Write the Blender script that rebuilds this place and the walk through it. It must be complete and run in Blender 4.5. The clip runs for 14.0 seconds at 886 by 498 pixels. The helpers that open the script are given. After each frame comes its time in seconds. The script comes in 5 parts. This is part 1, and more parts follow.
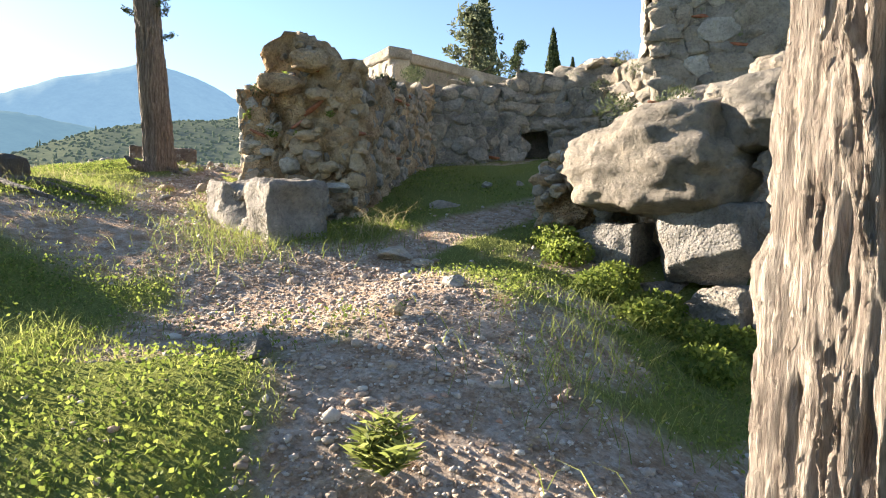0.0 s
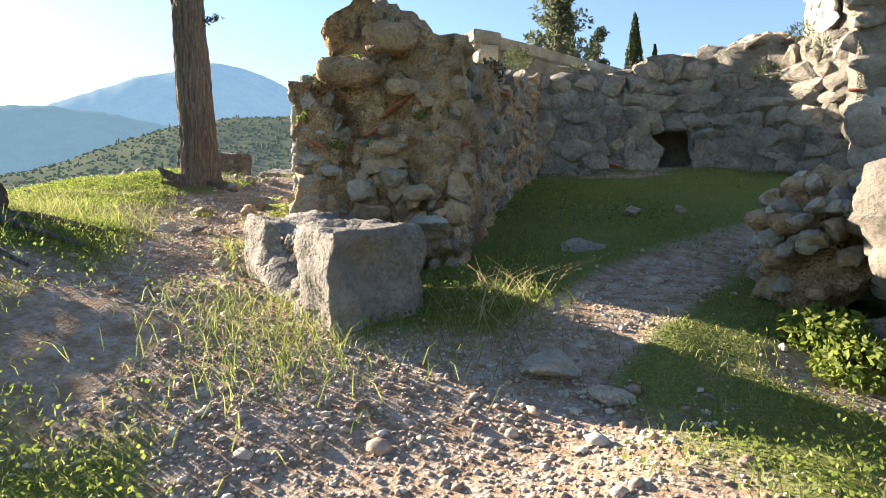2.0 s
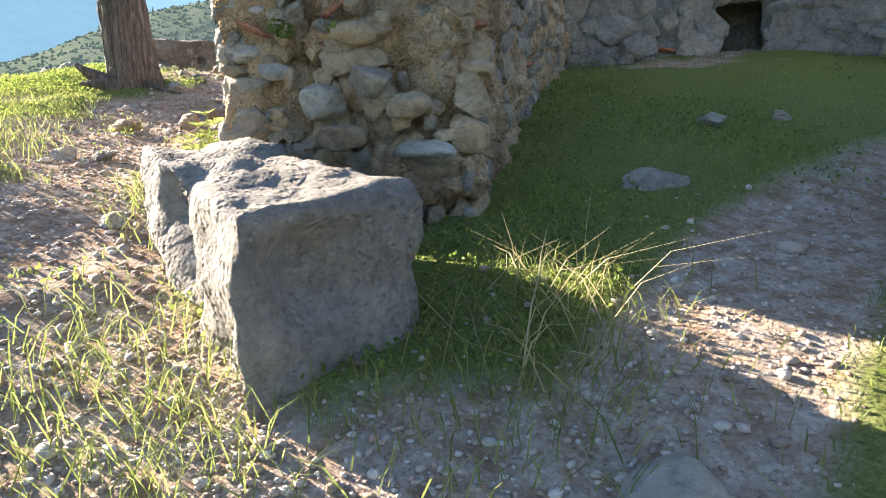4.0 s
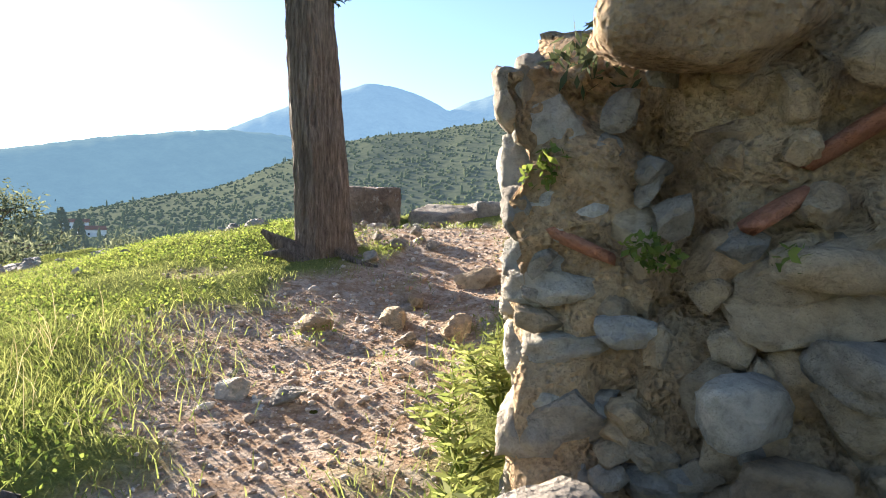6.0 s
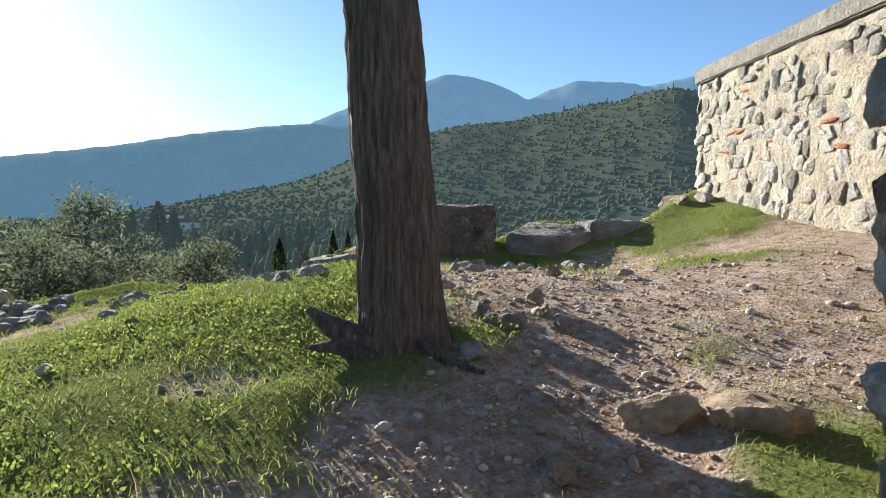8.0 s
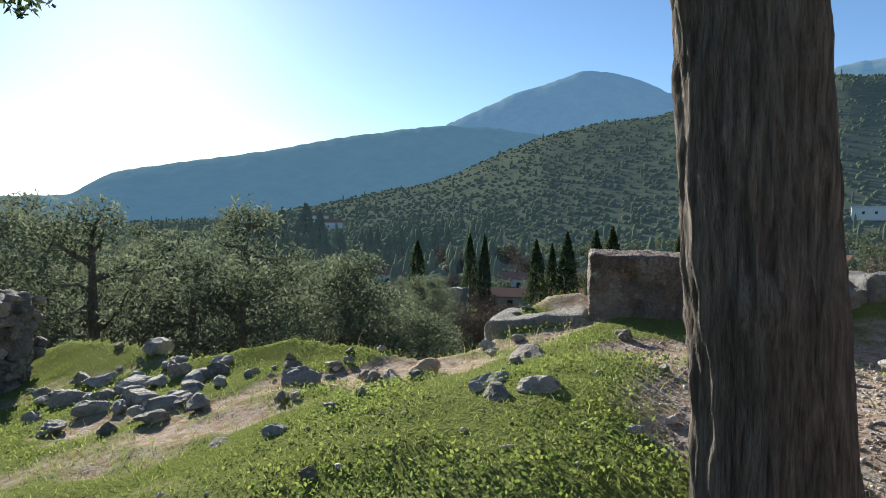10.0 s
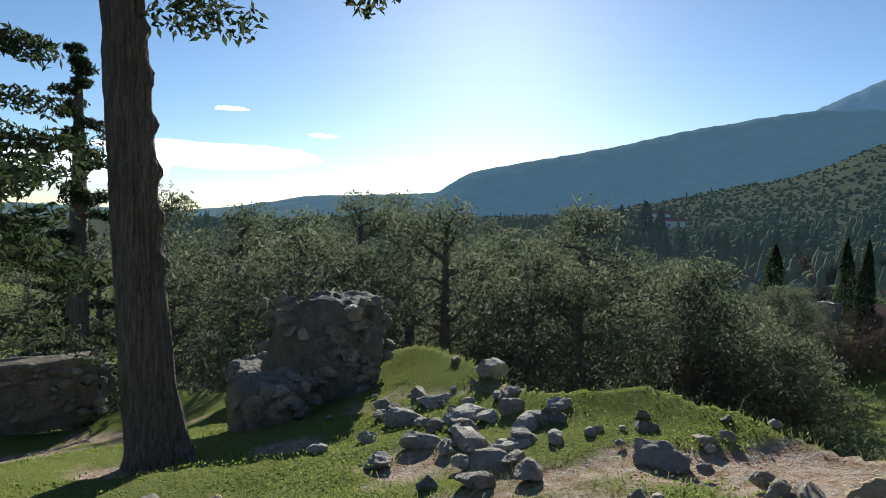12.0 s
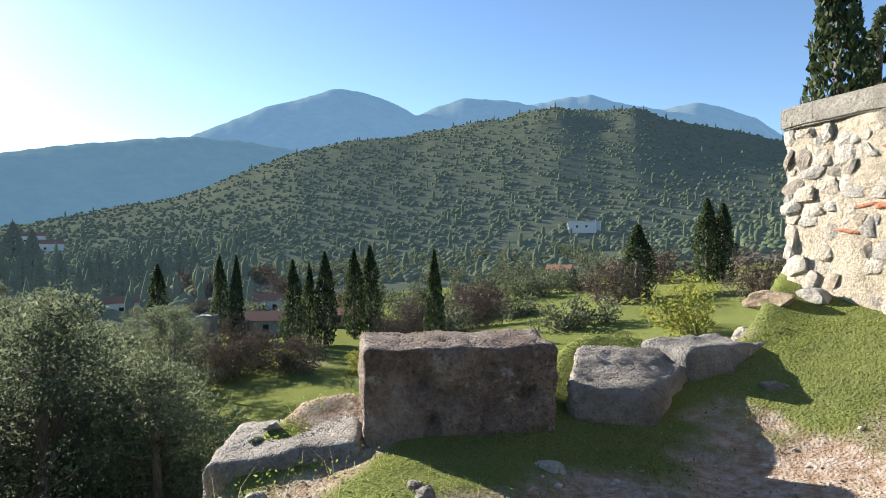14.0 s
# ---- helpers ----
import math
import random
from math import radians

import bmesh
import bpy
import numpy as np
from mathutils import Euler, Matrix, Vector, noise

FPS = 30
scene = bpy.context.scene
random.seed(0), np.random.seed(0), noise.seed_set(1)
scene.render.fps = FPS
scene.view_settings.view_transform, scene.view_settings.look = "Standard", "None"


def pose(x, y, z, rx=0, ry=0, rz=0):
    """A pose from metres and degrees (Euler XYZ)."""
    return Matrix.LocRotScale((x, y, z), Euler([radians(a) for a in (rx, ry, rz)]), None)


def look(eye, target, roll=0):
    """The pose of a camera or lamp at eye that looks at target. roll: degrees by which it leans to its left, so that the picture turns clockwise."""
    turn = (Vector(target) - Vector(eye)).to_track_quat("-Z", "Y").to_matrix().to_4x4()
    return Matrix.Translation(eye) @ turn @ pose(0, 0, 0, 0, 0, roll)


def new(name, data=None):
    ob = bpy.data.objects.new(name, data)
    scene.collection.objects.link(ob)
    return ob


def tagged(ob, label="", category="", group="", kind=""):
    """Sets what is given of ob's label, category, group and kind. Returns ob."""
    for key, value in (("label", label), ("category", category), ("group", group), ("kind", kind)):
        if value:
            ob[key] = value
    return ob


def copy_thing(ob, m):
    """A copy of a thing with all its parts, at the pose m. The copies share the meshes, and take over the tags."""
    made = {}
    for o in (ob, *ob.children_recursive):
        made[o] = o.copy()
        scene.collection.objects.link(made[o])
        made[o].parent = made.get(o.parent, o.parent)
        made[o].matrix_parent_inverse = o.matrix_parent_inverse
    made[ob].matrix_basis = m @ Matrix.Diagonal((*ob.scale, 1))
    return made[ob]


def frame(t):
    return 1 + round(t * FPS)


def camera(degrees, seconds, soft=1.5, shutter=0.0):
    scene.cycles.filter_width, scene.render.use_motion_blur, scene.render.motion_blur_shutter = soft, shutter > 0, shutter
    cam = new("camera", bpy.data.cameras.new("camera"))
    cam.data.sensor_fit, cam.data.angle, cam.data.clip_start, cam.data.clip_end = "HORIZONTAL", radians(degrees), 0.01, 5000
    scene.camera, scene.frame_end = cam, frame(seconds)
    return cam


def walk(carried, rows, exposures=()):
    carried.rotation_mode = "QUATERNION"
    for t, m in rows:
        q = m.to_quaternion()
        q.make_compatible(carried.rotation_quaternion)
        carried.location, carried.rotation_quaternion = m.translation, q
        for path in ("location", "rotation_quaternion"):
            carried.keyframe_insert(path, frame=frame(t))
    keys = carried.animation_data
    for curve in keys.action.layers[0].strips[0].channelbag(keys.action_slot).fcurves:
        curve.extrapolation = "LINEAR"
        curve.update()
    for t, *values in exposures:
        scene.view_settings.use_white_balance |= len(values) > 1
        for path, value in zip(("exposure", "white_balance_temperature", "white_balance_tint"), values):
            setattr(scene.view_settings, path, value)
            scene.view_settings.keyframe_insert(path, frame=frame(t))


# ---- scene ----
cam = camera(69.9, 14.0, soft=1.0)
PATH = [
    (0, (0.594, 0.093, 1.549), (0.337, 2.075, 1.499), 0.3),
    (0.5, (0.281, 0.725, 1.629), (-0.057, 2.696, 1.577), 0.3),
    (1, (-0.104, 1.124, 1.814), (-0.517, 3.080, 1.753), 0.7),
    (1.5, (-0.252, 1.731, 1.948), (-0.693, 3.682, 1.897), 0.5),
    (2, (-0.372, 2.389, 2.049), (-0.815, 4.339, 1.979), 0.5),
    (2.2, (-0.433, 2.591, 2.087), (-0.876, 4.540, 2.014), 0.6),
    (4.3, (-0.973, 4.275, 2.381), (-1.409, 6.177, 1.941), -0.6),
    (4.5, (-1.133, 4.396, 2.468), (-1.635, 6.302, 2.129), -0.2),
    (5, (-1.461, 4.737, 2.662), (-2.186, 6.599, 2.574), 0.7),
    (5.5, (-1.736, 5.153, 2.673), (-2.522, 6.992, 2.625), 0.5),
    (6, (-2.190, 5.630, 2.771), (-3.063, 7.429, 2.732), 0.5),
    (6.5, (-2.601, 5.978, 2.900), (-3.631, 7.692, 2.870), 0.7),
    (7, (-2.952, 6.459, 2.907), (-4.026, 8.146, 2.877), 0.5),
    (7.2, (-3.064, 6.665, 2.974), (-4.145, 8.348, 2.939), 0.6),
    (9.3, (-4.144, 7.985, 3.602), (-5.247, 9.649, 3.479), -0.4),
    (9.5, (-4.328, 8.058, 3.642), (-5.464, 9.700, 3.518), -0.2),
    (9.7, (-4.545, 8.061, 3.725), (-5.768, 9.639, 3.604), -0.1),
    (9.9, (-4.842, 8.076, 3.832), (-6.189, 9.552, 3.754), 0.3),
    (10, (-5.004, 8.099, 3.870), (-6.414, 9.515, 3.795), 0.6),
    (10.5, (-5.452, 8.120, 3.958), (-7.112, 9.231, 3.878), 1.1),
    (10.7, (-5.656, 8.144, 4.002), (-7.415, 9.092, 3.908), 2.0),
    (11, (-5.877, 8.238, 4.034), (-7.752, 8.925, 3.933), 1.8),
    (11.5, (-6.129, 8.375, 4.086), (-8.064, 8.870, 3.981), 2.1),
    (12, (-6.336, 8.710, 4.044), (-8.262, 9.238, 3.940), 1.6),
    (12.2, (-6.388, 8.841, 4.079), (-8.293, 9.442, 3.977), 1.5),
    (12.5, (-6.461, 9.004, 4.120), (-8.308, 9.766, 4.032), 1.0),
    (12.8, (-6.502, 9.169, 4.194), (-8.247, 10.143, 4.115), 0.5),
    (12.9, (-6.484, 9.226, 4.212), (-8.178, 10.288, 4.144), 0.6),
    (13, (-6.482, 9.298, 4.235), (-8.116, 10.450, 4.166), 0.2),
    (13.1, (-6.455, 9.349, 4.234), (-8.022, 10.590, 4.171), 0.0),
    (13.5, (-6.355, 9.638, 4.264), (-7.618, 11.188, 4.210), -0.7),
    (14, (-6.298, 9.977, 4.361), (-7.085, 11.816, 4.336), -0.5),
]
EXPOSURES = [(0.0, 2.55, 6900, 12), (0.8, 2.45, 6700, 12), (2.0, 2.5, 6900, 12), (4.5, 3.15, 6500, 13), (5.0, 3.15, 6600, 13), (5.5, 2.8, 6600, 13), (6.0, 2.55, 6600, 13), (6.5, 2.25, 6400, 11), (7.0, 1.68, 6000, 8), (9.5, 1.55, 5900, 7), (10.0, 1.35, 5800, 6), (10.5, 1.0, 5700, 6), (11.5, 0.8, 5700, 6), (12.5, 1.0, 5800, 6), (13.2, 1.3, 5900, 8), (14.0, 1.8, 6100, 10)]
walk(cam, [(t, look(eye, target, roll)) for t, eye, target, roll in PATH], EXPOSURES)

# ---- daylight ----
SUN_AZ, SUN_EL = 70.3, 18.8          # degrees left of +Y, degrees up
world = bpy.data.worlds.new("sky")
scene.world = world
world.use_nodes = True
wn = world.node_tree.nodes
sky = wn.new("ShaderNodeTexSky")
sky.sky_type = "NISHITA"
sky.sun_disc = False
sky.sun_elevation, sky.sun_rotation = radians(SUN_EL), radians(-SUN_AZ)
sky.altitude, sky.air_density, sky.dust_density, sky.ozone_density = 300, 0.85, 0.2, 2.4
wn["Background"].inputs["Strength"].default_value = 0.06
world.node_tree.links.new(sky.outputs["Color"], wn["Background"].inputs["Color"])
sun_dir = Vector((-math.sin(radians(SUN_AZ)) * math.cos(radians(SUN_EL)), math.cos(radians(SUN_AZ)) * math.cos(radians(SUN_EL)), math.sin(radians(SUN_EL))))
sun_data = bpy.data.lights.new("sun", "SUN")
sun_data.energy, sun_data.angle, sun_data.color = 5.0, radians(0.53), (1.0, 0.9, 0.76)
sun_lamp = new("sun", sun_data)
sun_lamp.matrix_world = look(sun_dir * 60, (0, 0, 0))


# ---- materials ----
def node_material(name, rough=0.9):
    m = bpy.data.materials.new(name)
    m.use_nodes = True
    n, l = m.node_tree.nodes, m.node_tree.links
    n["Principled BSDF"].inputs["Roughness"].default_value = rough
    n["Principled BSDF"].inputs["Specular IOR Level"].default_value = 0.25
    return m, n, l, n["Principled BSDF"]


def tex_noise(n, l, scale, detail=5.0, coords=None, rough=0.6, stretch=None):
    t = n.new("ShaderNodeTexNoise")
    t.inputs["Scale"].default_value, t.inputs["Detail"].default_value, t.inputs["Roughness"].default_value = scale, detail, rough
    if coords is None:
        coords = n.new("ShaderNodeNewGeometry").outputs["Position"]
    if stretch:
        mp = n.new("ShaderNodeMapping")
        mp.inputs["Scale"].default_value = stretch
        l.new(coords, mp.inputs["Vector"])
        coords = mp.outputs["Vector"]
    l.new(coords, t.inputs["Vector"])
    return t.outputs["Fac"]


def ramp(n, l, fac, stops):
    r = n.new("ShaderNodeValToRGB")
    e = r.color_ramp.elements
    while len(e) < len(stops):
        e.new(0.5)
    for el, (p, c) in zip(e, stops):
        el.position, el.color = p, (*c, 1)
    l.new(fac, r.inputs["Fac"])
    return r.outputs["Color"]


def mixed(n, l, fac, a, b, mode="MIX"):
    m = n.new("ShaderNodeMix")
    m.data_type, m.blend_type = "RGBA", mode
    for sock, v in ((m.inputs["Factor"], fac), (m.inputs["A"], a), (m.inputs["B"], b)):
        if isinstance(v, (int, float)):
            sock.default_value = v
        elif isinstance(v, tuple):
            sock.default_value = (*v, 1)
        else:
            l.new(v, sock)
    return m.outputs["Result"]


def span(n, l, fac, lo, hi):
    m = n.new("ShaderNodeMapRange")
    m.inputs["From Min"].default_value, m.inputs["From Max"].default_value = lo, hi
    l.new(fac, m.inputs["Value"])
    return m.outputs["Result"]


def bumped(n, l, bsdf, facs, distance=0.02, strength=0.6):
    last = None
    for fac, dist in facs:
        b = n.new("ShaderNodeBump")
        b.inputs["Strength"].default_value, b.inputs["Distance"].default_value = strength, dist
        l.new(fac, b.inputs["Height"])
        if last:
            l.new(last, b.inputs["Normal"])
        last = b.outputs["Normal"]
    l.new(last, bsdf.inputs["Normal"])


def rock_material(name, dark, mid, light, lichen=None, scale=1.0, pit=0.0):
    m, n, l, p = node_material(name, 0.92)
    geo = n.new("ShaderNodeNewGeometry").outputs["Position"]
    big, fine = tex_noise(n, l, 2.2 * scale, 6, geo), tex_noise(n, l, 22 * scale, 8, geo, 0.7)
    col = ramp(n, l, big, [(0.3, dark), (0.5, mid), (0.72, light)])
    col = mixed(n, l, 0.75, col, ramp(n, l, fine, [(0.28, (0.42, 0.41, 0.4)), (0.48, (0.95, 0.95, 0.95)), (0.72, (1.35, 1.33, 1.28))]), "MULTIPLY")
    info = n.new("ShaderNodeObjectInfo").outputs["Random"]
    col = mixed(n, l, 0.8, col, ramp(n, l, info, [(0.0, (0.72, 0.7, 0.68)), (0.35, (1.0, 0.97, 0.93)), (0.7, (1.12, 1.0, 0.86)), (1.0, (0.9, 0.88, 0.84))]), "MULTIPLY")
    if lichen:
        spot = tex_noise(n, l, 7 * scale, 7, geo, 0.75)
        col = mixed(n, l, span(n, l, spot, 0.56, 0.66), col, lichen)
    l.new(col, p.inputs["Base Color"])
    facs = [(big, 0.1), (tex_noise(n, l, 9 * scale, 7, geo, 0.7), 0.06), (fine, 0.035)]
    if pit:
        v = n.new("ShaderNodeTexVoronoi")
        v.inputs["Scale"].default_value = 38
        l.new(geo, v.inputs["Vector"])
        facs.append((span(n, l, v.outputs["Distance"], 0.0, 0.55), pit))
    bumped(n, l, p, facs, strength=0.85)
    return m


LIMESTONE = rock_material("weathered_limestone", (0.16, 0.148, 0.13), (0.3, 0.275, 0.24), (0.45, 0.415, 0.36), (0.38, 0.32, 0.23))
WARM_STONE = rock_material("ochre_rubble_stone", (0.25, 0.18, 0.12), (0.42, 0.33, 0.225), (0.55, 0.46, 0.34))
# darker version of the limestone: tree shade on the boulders put into the colour
GREY_ROCK = rock_material("shade_toned_weathered_boulder", (0.11, 0.105, 0.095), (0.2, 0.185, 0.165), (0.3, 0.275, 0.24), (0.26, 0.22, 0.17), 0.7)
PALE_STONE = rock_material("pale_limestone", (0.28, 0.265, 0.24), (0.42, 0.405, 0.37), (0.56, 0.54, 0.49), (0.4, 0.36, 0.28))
MORTAR = rock_material("old_lime_mortar", (0.25, 0.16, 0.095), (0.45, 0.325, 0.2), (0.6, 0.48, 0.33), None, 1.6, 0.02)
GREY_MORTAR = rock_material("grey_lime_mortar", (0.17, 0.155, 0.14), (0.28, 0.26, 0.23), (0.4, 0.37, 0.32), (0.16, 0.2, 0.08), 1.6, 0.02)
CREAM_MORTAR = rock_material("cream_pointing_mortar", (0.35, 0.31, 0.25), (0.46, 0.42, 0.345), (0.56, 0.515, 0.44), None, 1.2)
CONGLOMERATE = rock_material("pitted_conglomerate", (0.15, 0.145, 0.135), (0.26, 0.25, 0.235), (0.37, 0.355, 0.33), (0.25, 0.22, 0.18), 1.0, 0.014)
BROWN_STONE = rock_material("red_brown_conglomerate", (0.16, 0.115, 0.09), (0.27, 0.21, 0.17), (0.4, 0.34, 0.29), (0.36, 0.33, 0.29), 1.0, 0.03)
BRICK_RED = rock_material("red_tile_fragment", (0.3, 0.12, 0.07), (0.42, 0.18, 0.11), (0.5, 0.26, 0.17))
CONCRETE = rock_material("rough_concrete_cap", (0.26, 0.24, 0.21), (0.36, 0.34, 0.3), (0.45, 0.43, 0.38), None, 1.5)


def ground_material():
    m, n, l, p = node_material("grassy_stony_soil", 0.95)
    geo = n.new("ShaderNodeNewGeometry").outputs["Position"]
    att = n.new("ShaderNodeAttribute")
    att.attribute_name = "grass"
    fine, mid, big = tex_noise(n, l, 60, 6, geo, 0.7), tex_noise(n, l, 9, 6, geo, 0.65), tex_noise(n, l, 1.1, 4, geo)
    soil = ramp(n, l, mid, [(0.3, (0.25, 0.17, 0.115)), (0.52, (0.4, 0.295, 0.21)), (0.72, (0.5, 0.41, 0.32))])
    peb = n.new("ShaderNodeTexVoronoi")
    peb.inputs["Scale"].default_value = 34
    l.new(geo, peb.inputs["Vector"])
    pebble = mixed(n, l, 0.55, ramp(n, l, peb.outputs["Color"], [(0.0, (0.26, 0.22, 0.19)), (0.5, (0.45, 0.4, 0.355)), (1.0, (0.62, 0.58, 0.54))]), soil)
    soil = mixed(n, l, span(n, l, mid, 0.42, 0.58), soil, pebble)
    soil = mixed(n, l, 0.6, soil, ramp(n, l, fine, [(0.25, (0.45, 0.42, 0.4)), (0.7, (1.15, 1.15, 1.12))]), "MULTIPLY")
    green = ramp(n, l, fine, [(0.25, (0.08, 0.09, 0.03)), (0.5, (0.15, 0.17, 0.055)), (0.78, (0.25, 0.26, 0.1))])
    green = mixed(n, l, span(n, l, big, 0.4, 0.7), green, mixed(n, l, 0.5, green, (0.14, 0.16, 0.03)))
    p.inputs["Specular IOR Level"].default_value = 0.0
    l.new(mixed(n, l, span(n, l, att.outputs["Fac"], 0.25, 0.85), soil, green), p.inputs["Base Color"])
    bumped(n, l, p, [(mid, 0.05), (span(n, l, peb.outputs["Distance"], 0.0, 0.6), -0.015), (fine, 0.02)], strength=0.7)
    return m


GROUND_MAT = ground_material()


def leaf_material(name, dark, light, translucent=0.45, rough=0.6):
    m = bpy.data.materials.new(name)
    m.use_nodes = True
    n, l = m.node_tree.nodes, m.node_tree.links
    n.remove(n["Principled BSDF"])
    rnd = n.new("ShaderNodeNewGeometry").outputs["Random Per Island"]
    pos = n.new("ShaderNodeNewGeometry").outputs["Position"]
    col = ramp(n, l, rnd, [(0.0, dark), (0.6, tuple((a + b) / 2 for a, b in zip(dark, light))), (1.0, light)])
    col = mixed(n, l, 0.5, col, ramp(n, l, tex_noise(n, l, 0.9, 3, pos), [(0.3, (0.7, 0.75, 0.7)), (0.7, (1.2, 1.12, 1.0))]), "MULTIPLY")
    d, t, g, m1, m2 = (n.new("ShaderNode" + k) for k in ("BsdfDiffuse", "BsdfTranslucent", "BsdfGlossy", "MixShader", "MixShader"))
    l.new(col, d.inputs["Color"]), l.new(col, t.inputs["Color"])
    g.inputs["Roughness"].default_value = rough
    m1.inputs["Fac"].default_value, m2.inputs["Fac"].default_value = translucent, 0.012
    l.new(d.outputs[0], m1.inputs[1]), l.new(t.outputs[0], m1.inputs[2])
    l.new(m1.outputs[0], m2.inputs[1]), l.new(g.outputs[0], m2.inputs[2])
    l.new(m2.outputs[0], n["Material Output"].inputs["Surface"])
    return m


GRASS_MAT = leaf_material("fresh_green_grass", (0.12, 0.155, 0.04), (0.32, 0.345, 0.115), 0.55)
WEED_MAT = leaf_material("clover_and_weeds", (0.09, 0.135, 0.028), (0.26, 0.31, 0.07), 0.55)
DRY_MAT = leaf_material("dry_straw_stalks", (0.3, 0.25, 0.13), (0.52, 0.46, 0.28), 0.45)
CYPRESS_MAT = leaf_material("dark_cypress_foliage", (0.026, 0.04, 0.02), (0.095, 0.12, 0.055), 0.35)
PINE_MAT = leaf_material("aleppo_pine_needles", (0.066, 0.084, 0.052), (0.19, 0.21, 0.132), 0.5)
SCRUB_MAT = leaf_material("grey_green_scrub", (0.045, 0.06, 0.03), (0.13, 0.15, 0.075), 0.3)
OLIVE_MAT = leaf_material("silvery_olive_leaves", (0.07, 0.085, 0.05), (0.18, 0.2, 0.125), 0.3)
YELLOW_MAT = leaf_material("yellow_green_leaves", (0.14, 0.16, 0.03), (0.32, 0.31, 0.07), 0.45)
BARE_MAT = leaf_material("bare_brown_twigs", (0.08, 0.06, 0.05), (0.19, 0.15, 0.12), 0.1)


def bark_material(name, dark, light):
    m, n, l, p = node_material(name, 0.9)
    geo = n.new("ShaderNodeTexCoord").outputs["Object"]
    fibre = tex_noise(n, l, 7, 8, geo, 0.65, (5.5, 5.5, 0.45))
    fine = tex_noise(n, l, 26, 6, geo, 0.7, (4.0, 4.0, 0.4))
    big = tex_noise(n, l, 1.4, 3, geo)
    mid = tuple((a + b) / 2 for a, b in zip(dark, light))
    col = ramp(n, l, fibre, [(0.32, dark), (0.5, mid), (0.66, light)])
    col = mixed(n, l, 0.6, col, ramp(n, l, big, [(0.3, (0.75, 0.72, 0.7)), (0.7, (1.15, 1.12, 1.1))]), "MULTIPLY")
    col = mixed(n, l, 0.75, col, ramp(n, l, fine, [(0.34, (0.42, 0.39, 0.37)), (0.5, (0.95, 0.95, 0.95)), (0.66, (1.3, 1.3, 1.28))]), "MULTIPLY")
    l.new(col, p.inputs["Base Color"])
    bumped(n, l, p, [(fibre, 0.06), (fine, 0.035)], strength=0.95)
    return m


BARK = bark_material("fibrous_grey_brown_bark", (0.1, 0.075, 0.058), (0.34, 0.285, 0.235))
PALE_BARK = bark_material("pale_furrowed_bark", (0.13, 0.1, 0.08), (0.5, 0.44, 0.38))
OLD_WOOD = bark_material("weathered_grey_wood", (0.09, 0.075, 0.065), (0.27, 0.24, 0.21))


def glowing_far_material(name, dark, light, air, glow, scale):
    """Distant slope; emission in the air's colour stands in for the haze over it."""
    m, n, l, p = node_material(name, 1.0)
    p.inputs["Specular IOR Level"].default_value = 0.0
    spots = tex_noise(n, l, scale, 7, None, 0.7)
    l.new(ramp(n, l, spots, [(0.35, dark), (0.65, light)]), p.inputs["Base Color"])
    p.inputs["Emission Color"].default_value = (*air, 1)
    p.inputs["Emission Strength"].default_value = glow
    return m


# mountain and ridge glow blue in place of haze
MOUNTAIN_MAT = glowing_far_material("blue_mountain_haze_glow", (0.06, 0.075, 0.06), (0.12, 0.135, 0.1), (0.22, 0.4, 0.62), 0.2, 0.012)
RIDGE_MAT = glowing_far_material("dark_ridge_haze_glow", (0.04, 0.055, 0.04), (0.1, 0.115, 0.075), (0.2, 0.37, 0.53), 0.17, 0.02)
# scrub hill and far crowns emit a faint blue-grey that imitates haze
HILL_MAT = glowing_far_material("scrub_hillside_haze_glow", (0.045, 0.057, 0.032), (0.085, 0.092, 0.055), (0.28, 0.4, 0.5), 0.035, 0.12)
FAR_FOLIAGE = glowing_far_material("distant_foliage_haze_glow", (0.05, 0.065, 0.032), (0.11, 0.125, 0.065), (0.28, 0.4, 0.46), 0.03, 0.2)


def plain_material(name, color, rough=0.8):
    m, n, l, p = node_material(name, rough)
    l.new(mixed(n, l, 0.5, color, ramp(n, l, tex_noise(n, l, 3, 5), [(0.3, (0.75, 0.75, 0.75)), (0.7, (1.1, 1.1, 1.1))]), "MULTIPLY"), p.inputs["Base Color"])
    return m


PLASTER, ROOF_TILE, DARK_OPENING = plain_material("white_plaster", (0.72, 0.7, 0.66)), plain_material("terracotta_roof_tiles", (0.36, 0.18, 0.11)), plain_material("dark_window_opening", (0.03, 0.03, 0.035), 0.3)
# the cloud's own emission stands in for sunlight on it
CLOUD = glowing_far_material("glowing_white_cloud", (0.8, 0.8, 0.8), (0.9, 0.9, 0.9), (0.95, 0.97, 1.0), 1.1, 0.01)


# ---- numbers for noise ----
def lattice(ix, iy, seed):
    v = np.sin(ix * 127.1 + iy * 311.7 + seed * 74.7) * 43758.5453
    return v - np.floor(v)


def vnoise(x, y, seed=0):
    ix, iy = np.floor(x), np.floor(y)
    fx, fy = x - ix, y - iy
    fx, fy = fx * fx * (3 - 2 * fx), fy * fy * (3 - 2 * fy)
    a, b, c, d = lattice(ix, iy, seed), lattice(ix + 1, iy, seed), lattice(ix, iy + 1, seed), lattice(ix + 1, iy + 1, seed)
    return a + (b - a) * fx + (c - a) * fy + (a - b - c + d) * fx * fy


